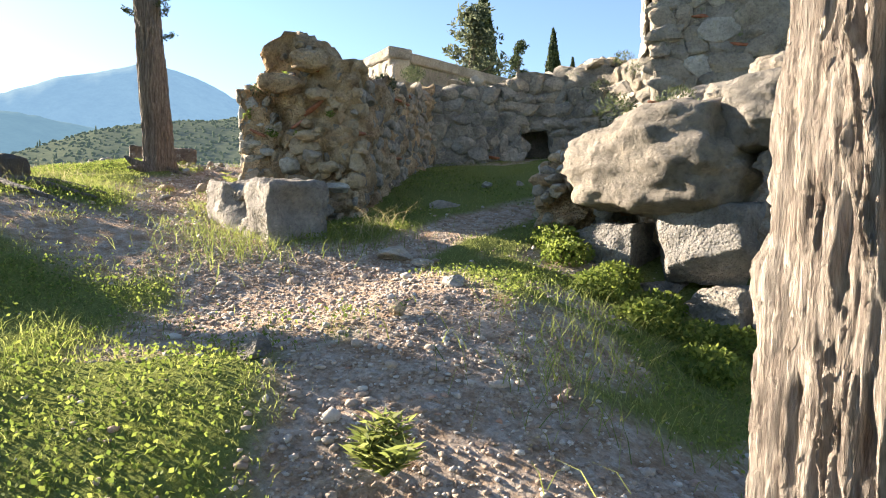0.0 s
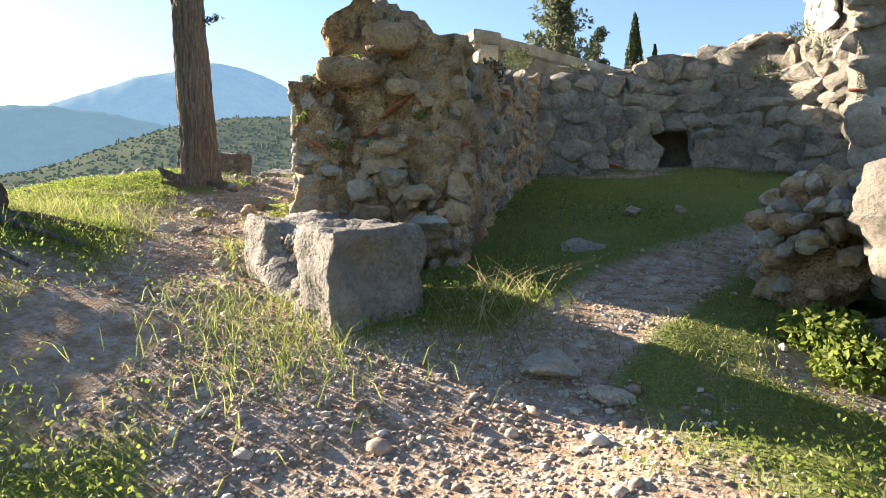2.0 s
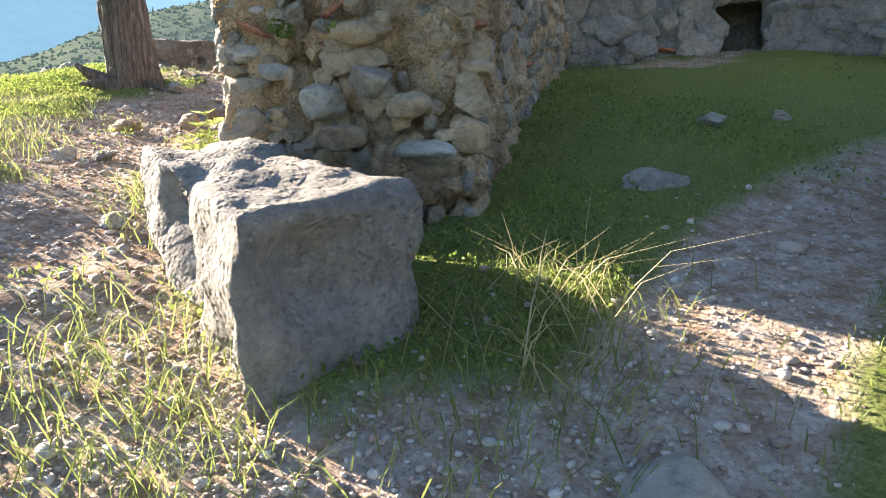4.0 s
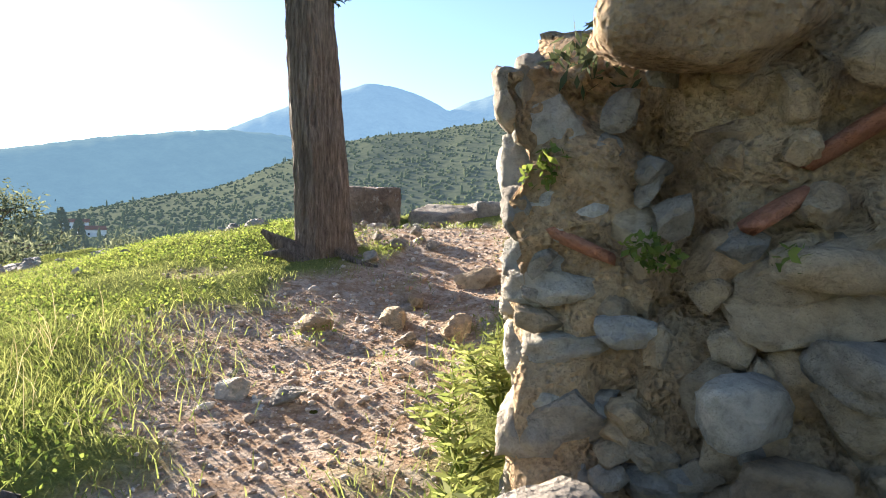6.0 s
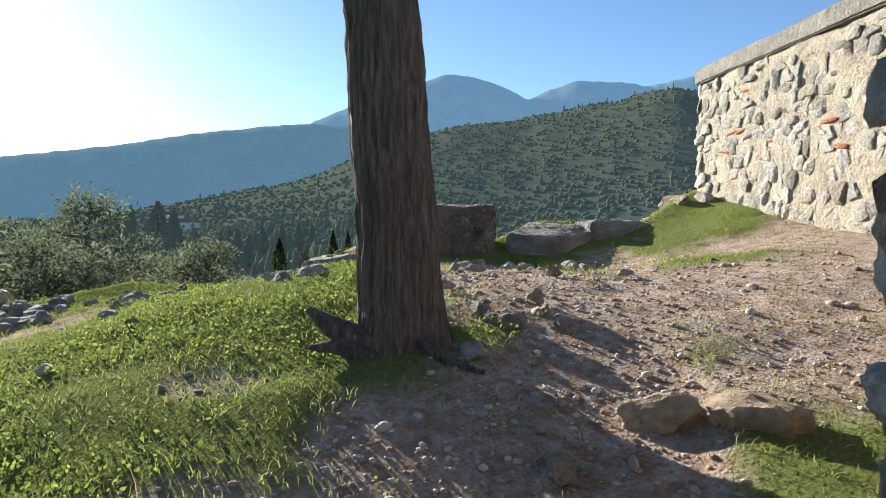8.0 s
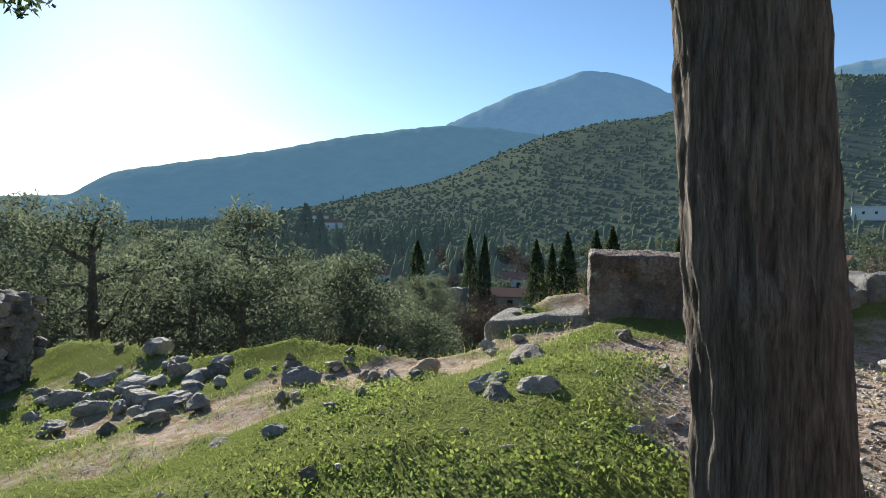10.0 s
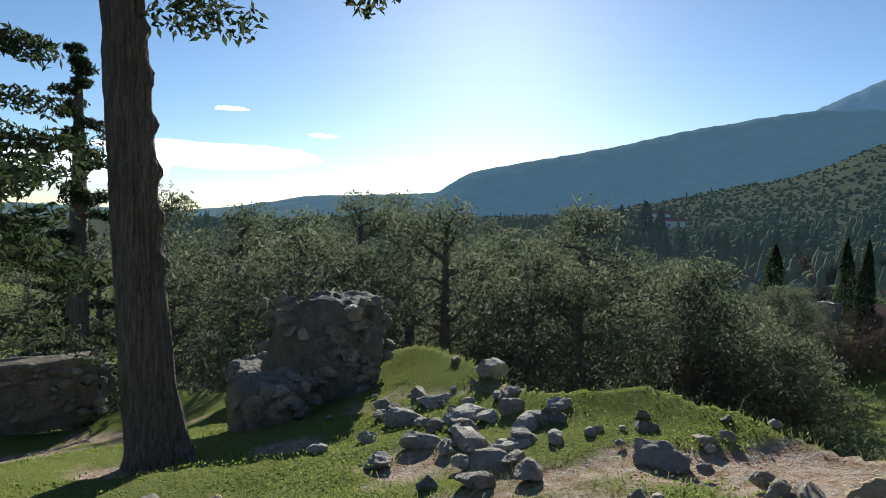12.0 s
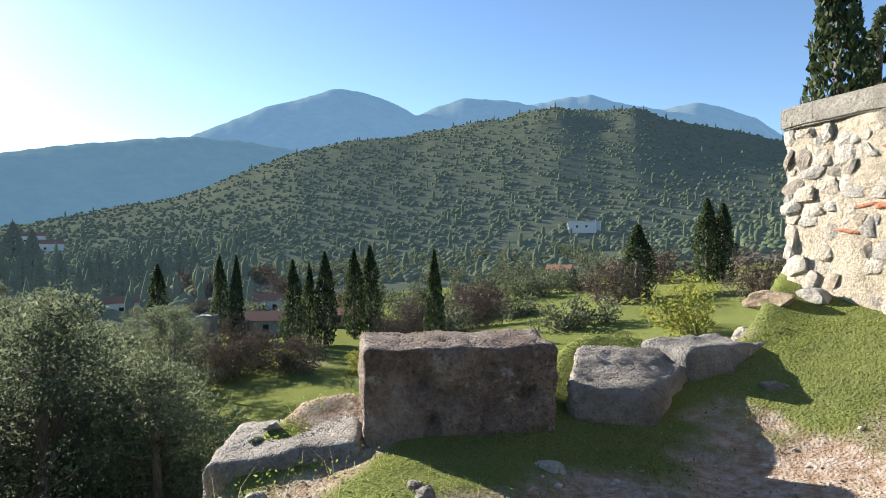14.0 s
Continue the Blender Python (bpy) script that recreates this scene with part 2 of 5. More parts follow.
def fbm(x, y, octaves=4, seed=0):
    out, amp = 0, 0.5
    for k in range(octaves):
        out = out + amp * (vnoise(x, y, seed + k * 7.3) - 0.5)
        x, y, amp = x * 2.03 + 5.1, y * 2.03 + 1.7, amp * 0.5
    return out


def pnoise(u, v, period, seed=0):
    """Value noise that closes on itself after period in u."""
    iu, iv = np.floor(u), np.floor(v)
    fu, fv = u - iu, v - iv
    fu, fv = fu * fu * (3 - 2 * fu), fv * fv * (3 - 2 * fv)
    i0, i1 = np.mod(iu, period), np.mod(iu + 1, period)
    a, b, c, d = lattice(i0, iv, seed), lattice(i1, iv, seed), lattice(i0, iv + 1, seed), lattice(i1, iv + 1, seed)
    return a + (b - a) * fu + (c - a) * fv + (a - b - c + d) * fu * fv


def smooth(lo, hi, v):
    k = np.clip((v - lo) / (hi - lo), 0, 1)
    return k * k * (3 - 2 * k)


# ---- the lie of the land ----
# low swells and hollows of the terrace: x, y, radius, height
MOUNDS = [(-20, 6, 5, -2.03), (-15, 9.5, 3, -0.48), (-15, 3, 5, -0.23), (-12, 10.5, 2.2, -0.28), (-12, 7, 3, -0.1), (-9.7, 12.8, 1.7, -0.4),
          (-9, 8.5, 3, -0.32), (-9, 4, 5, 0.82), (-7, 11, 2.6, 0.31), (-6.5, 6.5, 2.6, 0.09), (-6.6, 15, 2.2, -0.5), (-4.5, 9, 2.0, -0.12),
          (-4.2, 5.5, 1.8, 0.17), (-3.67, 2.08, 3.2, 0.21), (-3, 11.5, 2.6, 0.05), (-2.2, 3.6, 1.5, -0.27), (-2, 7, 1.8, -0.17), (-0.76, 5.26, 1.3, -0.1),
          (-0.3, 9, 2.2, 0.15), (0.51, 3.62, 1.4, 0.22), (1.6, 6.5, 1.6, -0.03), (2.1, 3.4, 1.15, -0.5), (1.9, 4.9, 0.9, -0.28), (1.5, 12, 3, 0.41), (0.24, 1.17, 1.8, -0.3), (0.3, 1.5, 3.2, 0.13), (-1.4, 5.35, 0.8, 0.12), (-0.4, 6.3, 1.0, 0.12)]
CENTRE = (-4.0, 8.0)
EDGE = ([-180, -130, -95, -60, 0, 8.5, 16, 27, 37, 46, 58, 70, 90, 102, 135, 180], [24, 24, 22, 22, 12.5, 10.9, 9.5, 8.7, 8.5, 8.0, 7.9, 10.2, 15.5, 17.5, 20, 24])
FLOOR = ([-180, -60, -25, 0, 12, 25, 45, 65, 90, 120, 160, 180], [-2, 3, 0.5, -5.0, -7.5, -10, -12.5, -13.5, -11, -8, -4, -2])
HILL_AZ = ([-40, -12, -5.2, 0, 3.7, 6.4, 9.3, 12.9, 17.2, 20.7, 25.3, 31.4, 36, 41, 46, 54, 64, 90], [5.5, 6.6, 7.65, 9.1, 10.4, 11.5, 11.4, 12.0, 11.3, 10.6, 9.7, 9.1, 8.2, 6.2, 4.2, 2.2, 0.6, -0.6])


def terrace(x, y):
    z = 0.179 - 0.0305 * x + 0.1977 * y
    for mx, my, mr, mh in MOUNDS:
        z = z + mh * np.exp(-((x - mx) ** 2 + (y - my) ** 2) / mr ** 2)
    return z


def land(x, y):
    """Height of the ground, without its fine roughness."""
    x, y = np.asarray(x, float), np.asarray(y, float)
    dx, dy = x - CENTRE[0], y - CENTRE[1]
    r, az = np.hypot(dx, dy) + 1e-6, np.degrees(np.arctan2(-dx, dy))
    rim = np.interp(az, *EDGE) * (1 + 0.06 * np.sin(az * 0.35)) - 0.4
    k = np.minimum(1, rim / r)
    z = terrace(CENTRE[0] + dx * k, CENTRE[1] + dy * k)
    low = np.interp(az, *FLOOR) + 0.04 * np.clip(r - 60, 0, 220)
    d = np.maximum(0, r - rim)
    z = low + (z - low) * (0.35 * np.exp(-d / 3.0) + 0.65 * np.exp(-d / 18.0)) + smooth(8, 60, d) * 5.0 * fbm(x / 38, y / 38, 3, 4)
    hill = np.tan(np.radians(np.interp(az, *HILL_AZ))) * 820 + 9 * fbm(az / 3, r / 160, 3, 9)
    rise = smooth(270, 820, r) * 0.4 + np.clip((r - 270) / 550, 0, 1) * 0.6
    z = np.where(r > 270, low + (hill - low) * rise + 14 * rise * fbm(x / 90, y / 90, 4, 2), z)
    return np.where(r > 820, z - (r - 820) * 0.25, z)


TRAILS = [([(0.5, -4), (0.42, 1.6), (0.1, 3.1), (-0.4, 4.4), (-0.95, 5.2)], 0.74),
          ([(-0.9, 5.0), (-1.9, 5.1), (-2.95, 6.0), (-3.5, 7.1), (-4.05, 8.4), (-4.3, 9.6), (-4.7, 11.2), (-5.8, 12.4), (-7.3, 13.0)], 0.62),
          ([(-0.7, 5.3), (-0.35, 6.2), (0.15, 7.2), (0.75, 8.1), (1.6, 8.7), (2.6, 9.0)], 0.4),
          ([(-4.4, 11.4), (-3.4, 12.6), (-3.2, 13.8)], 0.55)]
BARE = [(1.0, 5.9, 0.5), (0.95, 4.6, 0.45), (-4.8, 8.3, 0.8), (-5.1, 8.5, 0.7), (-4.9, 8.9, 0.5), (-5.0, 9.6, 0.6), (-4.4, 7.7, 0.5), (-5.5, 11.6, 1.0), (-6.3, 12.0, 0.9), (-5.9, 14.3, 0.8), (-3.7, 5.3, 0.75), (-4.7, 10.2, 0.8), (-6.6, 13.6, 0.9), (-9.2, 11.9, 0.9), (0.78, 3.62, 0.55), (-0.2, 3.98, 0.82), (-2.7, 4.9, 0.8), (-3.1, 5.3, 0.9), (-1.6, 4.8, 0.6), (-12.6, 8.9, 0.4), (-5.0, 12.2, 1.0), (-4.3, 12.6, 1.3), (-3.6, 11.4, 1.0), (-5.8, 13.4, 1.1)]


def bareness(x, y):
    """1 on the trodden paths and bare spots, 0 in the grass."""
    x, y = np.asarray(x, float), np.asarray(y, float)
    out = np.zeros_like(x)
    for line, half in TRAILS:
        for (ax, ay), (bx, by) in zip(line, line[1:]):
            k = np.clip(((x - ax) * (bx - ax) + (y - ay) * (by - ay)) / ((bx - ax) ** 2 + (by - ay) ** 2), 0, 1)
            out = np.maximum(out, 1 - smooth(0.55, 1.25, np.hypot(x - ax - k * (bx - ax), y - ay - k * (by - ay)) / half))
    for bx, by, br in BARE:
        out = np.maximum(out, 0.9 * (1 - smooth(0.4, 1.2, np.hypot(x - bx, y - by) / br)))
    ragged = fbm(x * 1.7, y * 1.7, 4, 3)
    return np.clip(out * (1 + 1.2 * ragged) + 0.9 * smooth(0.03, 0.24, fbm(x * 0.8, y * 0.8, 4, 12)) + 0.4 * ragged, 0, 1)


def rough_land(x, y):
    x, y = np.asarray(x, float), np.asarray(y, float)
    near = 1 - smooth(25, 45, np.hypot(x - CENTRE[0], y - CENTRE[1]))
    return land(x, y) + near * (0.12 * fbm(x / 0.9, y / 0.9, 3, 21) + 0.03 * fbm(x / 0.34, y / 0.34, 2, 31))


def gz(x, y):
    return float(rough_land(x, y))


# ---- making meshes ----
def mesh_from(name, verts, faces, material=None, smooth_shade=True):
    me = bpy.data.meshes.new(name)
    verts = np.asarray(verts, np.float32)
    faces = np.asarray(faces, np.int32)
    me.vertices.add(len(verts))
    me.vertices.foreach_set("co", verts.ravel())
    n, k = faces.shape
    me.loops.add(n * k)
    me.loops.foreach_set("vertex_index", faces.ravel())
    me.polygons.add(n)
    me.polygons.foreach_set("loop_start", np.arange(0, n * k, k, dtype=np.int32))
    me.polygons.foreach_set("use_smooth", np.full(n, smooth_shade))
    me.update(calc_edges=True)
    if material:
        me.materials.append(material)
    return me


def part(name, data, parent, label="", m=None):
    """A mesh under a thing or a part."""
    ob = new(name, data)
    ob.parent = parent
    if m is not None:
        ob.matrix_basis = m
    if label:
        ob["label"] = label
    return ob


def thing(name, label, category, group="", kind="", m=None, data=None):
    ob = new(name, data)
    if m is not None:
        ob.matrix_basis = m
    return tagged(ob, label, category, group, kind)


def sheet_faces(rows, cols, wrap=False):
    i, j = np.meshgrid(np.arange(rows - 1), np.arange(cols if wrap else cols - 1), indexing="ij")
    a, b = i * cols + j, i * cols + (j + 1) % cols
    return np.stack([a, b, b + cols, a + cols], -1).reshape(-1, 4)


def rock_mesh(name, material, seed, cuts=5, level=3, boxy=0.0, rough=0.12, sharp=False):
    """A unit stone: a ball flattened by cuts, roughened, half a metre or so across per unit."""
    rng = random.Random(seed)
    bm = bmesh.new()
    bmesh.ops.create_icosphere(bm, subdivisions=level, radius=1.0)
    planes = [(Vector((rng.gauss(0, 1), rng.gauss(0, 1), rng.gauss(0, 1))).normalized(), rng.uniform(0.45, 0.78) if sharp and boxy < 0.3 else rng.uniform(0.5, 0.84)) for _ in range(cuts + 4)]
    off = Vector((seed * 3.1, seed * 1.7, seed * 0.9))
    for v in bm.verts:
        c = v.co.copy()
        if boxy:
            k = max(abs(c.x), abs(c.y), abs(c.z))
            c = c.lerp(c / k * 0.86, boxy)
        for nrm, d in planes:
            over = c.dot(nrm) - d
            if over > 0:
                c -= nrm * over * 0.97
        c += c.normalized() * (rough * noise.noise(c * 1.6 + off) + rough * 0.6 * noise.noise(c * 4.3 + off) + rough * 0.35 * noise.noise(c * 9 + off) + rough * 0.2 * noise.noise(c * 19 + off))
        v.co = c
    for f in bm.faces:
        f.smooth = not sharp
    me = bpy.data.meshes.new(name)
    bm.to_mesh(me)
    bm.free()
    me.materials.append(material)
    return me


def stone_set(material, count, level=2, boxy=0.55, rough=0.13, seed=0, cuts=4):
    return [rock_mesh("stone", material, seed + k, cuts, level, boxy, rough, True) for k in range(count)]


def set_pose(px, py, pz, ang, sx, sy, sz, tilt=0.0, seed=None):
    return Matrix.LocRotScale((px, py, pz), Euler((tilt, tilt * 0.6, ang)), (sx, sy, sz))


# ---- the ground, one sheet to the horizon ----
def build_ground():
    n_az = 620
    radii = np.concatenate([np.linspace(0.02, 15, 175), 15 * (1010 / 15.0) ** (np.linspace(0, 1, 130)[1:])])
    az = np.linspace(0, 2 * np.pi, n_az, endpoint=False)
    rr, aa = np.meshgrid(radii, az, indexing="ij")
    x, y = CENTRE[0] - rr * np.sin(aa), CENTRE[1] + rr * np.cos(aa)
    z = rough_land(x, y)
    bare = bareness(x, y)
    z = z - 0.05 * bare
    far = smooth(24, 40, rr)
    grass = (1 - bare) * (1 - far) + far * smooth(-0.55, -0.15, fbm(x / 14, y / 14, 4, 8))
    me = mesh_from("ground", np.stack([x, y, z], -1).reshape(-1, 3), sheet_faces(len(radii), n_az, True)[:, ::-1], GROUND_MAT)
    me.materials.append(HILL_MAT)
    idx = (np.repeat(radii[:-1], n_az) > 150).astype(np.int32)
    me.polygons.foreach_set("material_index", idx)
    at = me.attributes.new("grass", "FLOAT", "POINT")
    at.data.foreach_set("value", grass.astype(np.float32).ravel())
    thing("ground", "stony hillside with green winter grass and trodden gravel paths", "ground", kind="structure", data=me)


build_ground()


def backdrop_range(name, label, az, el, dist, material, depth, seed):
    """A far range of mountains: its front slope up to the skyline and down behind."""
    a = np.linspace(az[0], az[-1], 420)
    top = np.interp(a, az, el)
    for _ in range(2):
        top[1:-1] = (top[:-2] + 2 * top[1:-1] + top[2:]) / 4
    top = dist * np.tan(np.radians(top)) + dist * 0.0035 * fbm(a * 1.6, a * 0 + seed, 5, seed)
    rows, verts = np.linspace(0, 1, 46), []
    for k in rows:
        f = smooth(0, 0.85, k) if k < 0.85 else 1 - (k - 0.85) * 2.5
        d = dist - depth * (0.85 - k)
        relief = depth * 0.06 * fbm(a / 2.2, a * 0 + k * 7, 5, seed + 3) * math.sin(min(1, k / 0.85) * math.pi)
        d = d + relief
        verts.append(np.stack([CENTRE[0] - d * np.sin(np.radians(a)), CENTRE[1] + d * np.cos(np.radians(a)), -25 + (top + 25) * f * (d / dist) ** 0.3], -1))
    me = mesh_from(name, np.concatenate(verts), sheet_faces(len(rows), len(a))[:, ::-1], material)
    thing(name, label, "mountain", kind="structure", data=me)


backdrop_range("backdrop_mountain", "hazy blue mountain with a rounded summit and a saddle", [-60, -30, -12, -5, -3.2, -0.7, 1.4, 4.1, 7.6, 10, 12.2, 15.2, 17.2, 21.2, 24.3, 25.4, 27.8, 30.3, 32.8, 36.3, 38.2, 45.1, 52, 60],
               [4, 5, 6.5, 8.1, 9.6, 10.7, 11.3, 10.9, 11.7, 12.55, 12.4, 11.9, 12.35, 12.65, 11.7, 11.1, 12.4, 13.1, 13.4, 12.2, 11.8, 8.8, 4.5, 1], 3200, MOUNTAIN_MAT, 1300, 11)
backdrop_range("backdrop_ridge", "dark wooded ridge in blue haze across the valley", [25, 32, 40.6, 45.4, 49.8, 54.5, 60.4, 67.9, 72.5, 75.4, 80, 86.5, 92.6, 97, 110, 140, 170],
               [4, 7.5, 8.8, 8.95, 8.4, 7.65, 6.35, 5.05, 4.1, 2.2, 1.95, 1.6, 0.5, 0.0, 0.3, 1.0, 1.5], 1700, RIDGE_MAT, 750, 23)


# ---- ruined masonry ----
def masonry_core(name, line, thick, base, top, material, step=0.09, rough=0.06, seed=1, crest=lambda off, s: 0.0):
    """A rough wall along a line of (x, y): its front lies on the line, its back thick metres to the left of it; base and top by the run s."""
    pts = [Vector((*p, 0)) for p in line]
    run = [0.0]
    for a, b in zip(pts, pts[1:]):
        run.append(run[-1] + (b - a).length)
    n = max(3, int(run[-1] / step))
    cols = []
    for i in range(n + 1):
        s = run[-1] * i / n
        k = max(j for j in range(len(pts) - 1) if run[j] <= s + 1e-9)
        d = (pts[k + 1] - pts[k]).normalized()
        p = pts[k] + d * (s - run[k])
        nrm = Vector((-d.y, d.x, 0))
        b, t = base(p.x, p.y), top(s)
        cols.append((p, nrm, b, t, s))
    nz = max(6, int((max(c[3] for c in cols) - min(c[2] for c in cols)) / step))
    nt = max(3, int(thick / step))
    ring_n = 2 * nz + nt + 1
    verts = []
    for p, nrm, b, t, s in cols:
        for j in range(ring_n):
            if j <= nz:
                off, z = 0.0, b + (t + crest(0.0, s) - b) * j / nz
            elif j <= nz + nt:
                off = thick * (j - nz) / nt
                z = t + crest(off, s)
            else:
                off, z = thick, t + crest(thick, s) - (t + crest(thick, s) - b) * (j - nz - nt) / nz
            c = p + nrm * off
            c.z = z
            q = c * 1.0 + Vector((seed * 5.3, 0, 0))
            up = max(0, (z - b) / max(0.1, t - b))
            c += Vector((noise.noise(q * 2.6), noise.noise(q * 2.6 + Vector((9, 0, 0))), noise.noise(q * 2.1 + Vector((0, 9, 0))) * (0.4 + 1.0 * up ** 6))) * rough * 1.4
            c += Vector((noise.noise(q * 8), noise.noise(q * 8 + Vector((3, 0, 0))), noise.noise(q * 8 + Vector((0, 4, 0))))) * rough * 0.75
            c += Vector((noise.noise(q * 19), noise.noise(q * 19 + Vector((3, 0, 0))), 0)) * rough * 0.35
            verts.append(c)
    faces = [tuple(f) for f in sheet_faces(len(cols), ring_n)[:, ::-1]]
    # end caps as ladders between front and back
    me = bpy.data.meshes.new(name)
    cap_v, cap_f = [], []
    for first, rev in ((0, False), ((len(cols) - 1) * ring_n, True)):
        p, nrm, b, t, s = cols[0] if not rev else cols[-1]
        grid = []
        for j in range(nz + 1):
            row = []
            for i in range(nt + 1):
                if i == 0:
                    row.append(first + j)
                elif i == nt:
                    row.append(first + ring_n - 1 - j)
                elif j == nz:
                    row.append(first + nz + i)
                else:
                    c = p + nrm * (thick * i / nt)
                    c.z = b + (t + crest(thick * i / nt, s) - b) * j / nz
                    q = c + Vector((seed * 5.3, 0, 0))
                    c += Vector((noise.noise(q * 3), noise.noise(q * 3 + Vector((9, 0, 0))), noise.noise(q * 2.6 + Vector((0, 9, 0))))) * rough * 1.5
                    c += Vector((noise.noise(q * 8), noise.noise(q * 8 + Vector((3, 0, 0))), 0)) * rough * 0.8
                    c += Vector((noise.noise(q * 19), noise.noise(q * 19 + Vector((3, 0, 0))), 0)) * rough * 0.4
                    row.append(len(verts) + len(cap_v))
                    cap_v.append(c)
            grid.append(row)
        for j in range(nz):
            for i in range(nt):
                f = (grid[j][i], grid[j][i + 1], grid[j + 1][i + 1], grid[j + 1][i])
                cap_f.append(f if rev else f[::-1])
    me.from_pydata([tuple(v) for v in verts + cap_v], [], faces + cap_f)
    me.update()
    me.polygons.foreach_set("use_smooth", [True] * len(me.polygons))
    me.materials.append(material)
    return me


def lay_stones(parent, a, b, base, top, stones, rng, course=(0.11, 0.22), width=(0.14, 0.36), proud=0.06, skip=0.1, limit=300, tiles=None, tile_share=0.0, depth=0.1, wobble=0.12):
    """Courses of rough stones on the upright face from a to b, which looks to the right of the way from a to b."""
    a, b = Vector((*a, 0)), Vector((*b, 0))
    d, run = (b - a).normalized(), (b - a).length
    out, ang, made = Vector((d.y, -d.x, 0)), math.atan2(d.y, d.x), 0
    z_low = min(base(a.x, a.y), base(b.x, b.y))
    z_high = max(top(s * run / 12) for s in range(13))
    z = z_low
    while z < z_high and made < limit:
        h, s = rng.uniform(*course), -0.05
        while s < run + 0.05 and made < limit:
            w = rng.uniform(*width)
            if rng.random() < tile_share:
                w, hh, pick = rng.uniform(0.12, 0.26), rng.uniform(0.025, 0.05), rng.choice(tiles)
            else:
                hh, pick = h * rng.uniform(0.8, 1.12), rng.choice(stones)
            mid = min(max(s + w / 2, 0), run)
            p = a + d * mid
            zz = z + h / 2 + rng.uniform(-0.03, 0.03)
            if zz > base(p.x, p.y) - 0.05 and zz + hh * 0.3 < top(mid) and rng.random() > skip:
                c = p + out * rng.uniform(proud - 0.125, proud - 0.075)
                part("stone", pick, parent, m=Matrix.LocRotScale((c.x, c.y, zz), Euler((rng.uniform(-wobble, wobble), rng.uniform(-wobble, wobble) * 1.4, ang + rng.choice((0, math.pi)) + rng.uniform(-wobble, wobble))), (w * 0.76, depth * rng.uniform(0.9, 1.3), hh * 0.84)))
                made += 1
            s += w + rng.uniform(0.0, 0.03)
        z += h * 0.98
    return made


GREY_STONES = stone_set(LIMESTONE, 8, 2, 0.65, 0.15, 10)
OCHRE_STONES = stone_set(WARM_STONE, 5, 3, 0.55, 0.14, 30)
LIGHT_STONES = stone_set(PALE_STONE, 7, 2, 0.6, 0.13, 50)
TILE_BITS = [rock_mesh("tile_bit", BRICK_RED, 70 + k, 2, 2, 0.9, 0.06) for k in range(3)]
BLOCKS = [rock_mesh("block", CONGLOMERATE, 80 + k, 2, 4, 0.75, 0.09) for k in range(4)]
land_at = lambda x, y: gz(x, y) - 0.25

# the thick wall by the path: a broken end towards the path, a long side towards the hollow
rng = random.Random(4)


def knee(points):
    xs, ys = zip(*points)
    return lambda s: float(np.interp(s, xs, ys))


top_long = knee([(0, 3.98), (0.4, 4.0), (0.8, 3.85), (1.1, 3.62), (1.6, 3.68), (3.0, 4.0), (4.4, 4.28)])
across = knee([(0, -0.46), (0.1, -0.4), (0.35, -0.28), (0.55, -0.18), (0.85, 0.0), (1.0, 0.02), (1.1, -0.12), (1.2, -0.32)])
peak = lambda off, s: across(off) * (1 - float(smooth(0.6, 1.3, s)))
thick_wall = thing("ruined_wall", "thick ruined rubble wall of grey and ochre stones in crumbling mortar", "wall", "ruined walls", "structure")
# core: a high part towards the hollow and a lower shoulder towards the slope
part("core", masonry_core("core", [(-1.38, 7.5), (-1.32, 9.3), (-1.12, 11.6)], 1.2, land_at, top_long, MORTAR, 0.05, 0.1, 2, peak), thick_wall)
part("shoulder", masonry_core("shoulder", [(-2.44, 7.53), (-2.63, 8.2), (-2.92, 9.6)], 0.4, land_at, knee([(0, 3.22), (0.4, 3.32), (0.9, 3.6), (2.0, 3.95)]), MORTAR, 0.05, 0.085, 5), thick_wall)
face_top = knee([(0, 3.15), (0.22, 3.25), (0.3, 3.45), (0.37, 3.7), (0.47, 3.9), (0.6, 3.92), (0.9, 3.75), (1.1, 3.62), (1.42, 3.42)])
FINE_GREY = stone_set(LIMESTONE, 5, 3, 0.6, 0.16, 14)
mixed_stones = FINE_GREY[:1] + OCHRE_STONES
lay_stones(thick_wall, (-2.76, 7.47), (-1.42, 7.47), land_at, lambda s: min(face_top(s), 2.75), mixed_stones, rng, (0.12, 0.2), (0.12, 0.3), 0.03, 0.55, 130, TILE_BITS, 0.05, 0.1, 0.3)
lay_stones(thick_wall, (-2.76, 7.45), (-1.42, 7.45), land_at, lambda s: face_top(s) - 0.05, OCHRE_STONES[:3] + GREY_STONES[:2], rng, (0.06, 0.1), (0.05, 0.12), 0.07, 0.74, 150, TILE_BITS, 0.05, 0.05, 0.5)
lay_stones(thick_wall, (-2.76, 7.47), (-1.42, 7.47), lambda x, y: 2.75, face_top, OCHRE_STONES, rng, (0.1, 0.18), (0.1, 0.24), 0.02, 0.84, 90, TILE_BITS, 0.05, 0.09, 0.4)
# corner blocks of the broken end
corner_col = [(2.05, 0.17, 0.14), (2.28, 0.17, 0.1), (2.46, 0.15, 0.07), (2.62, 0.17, 0.09), (2.84, 0.16, 0.12), (3.1, 0.15, 0.11)]
CORNERS = [rock_mesh("stone", LIMESTONE if k % 2 else PALE_STONE, 340 + k, 1, 4, 0.5, 0.16) for k in range(4)]
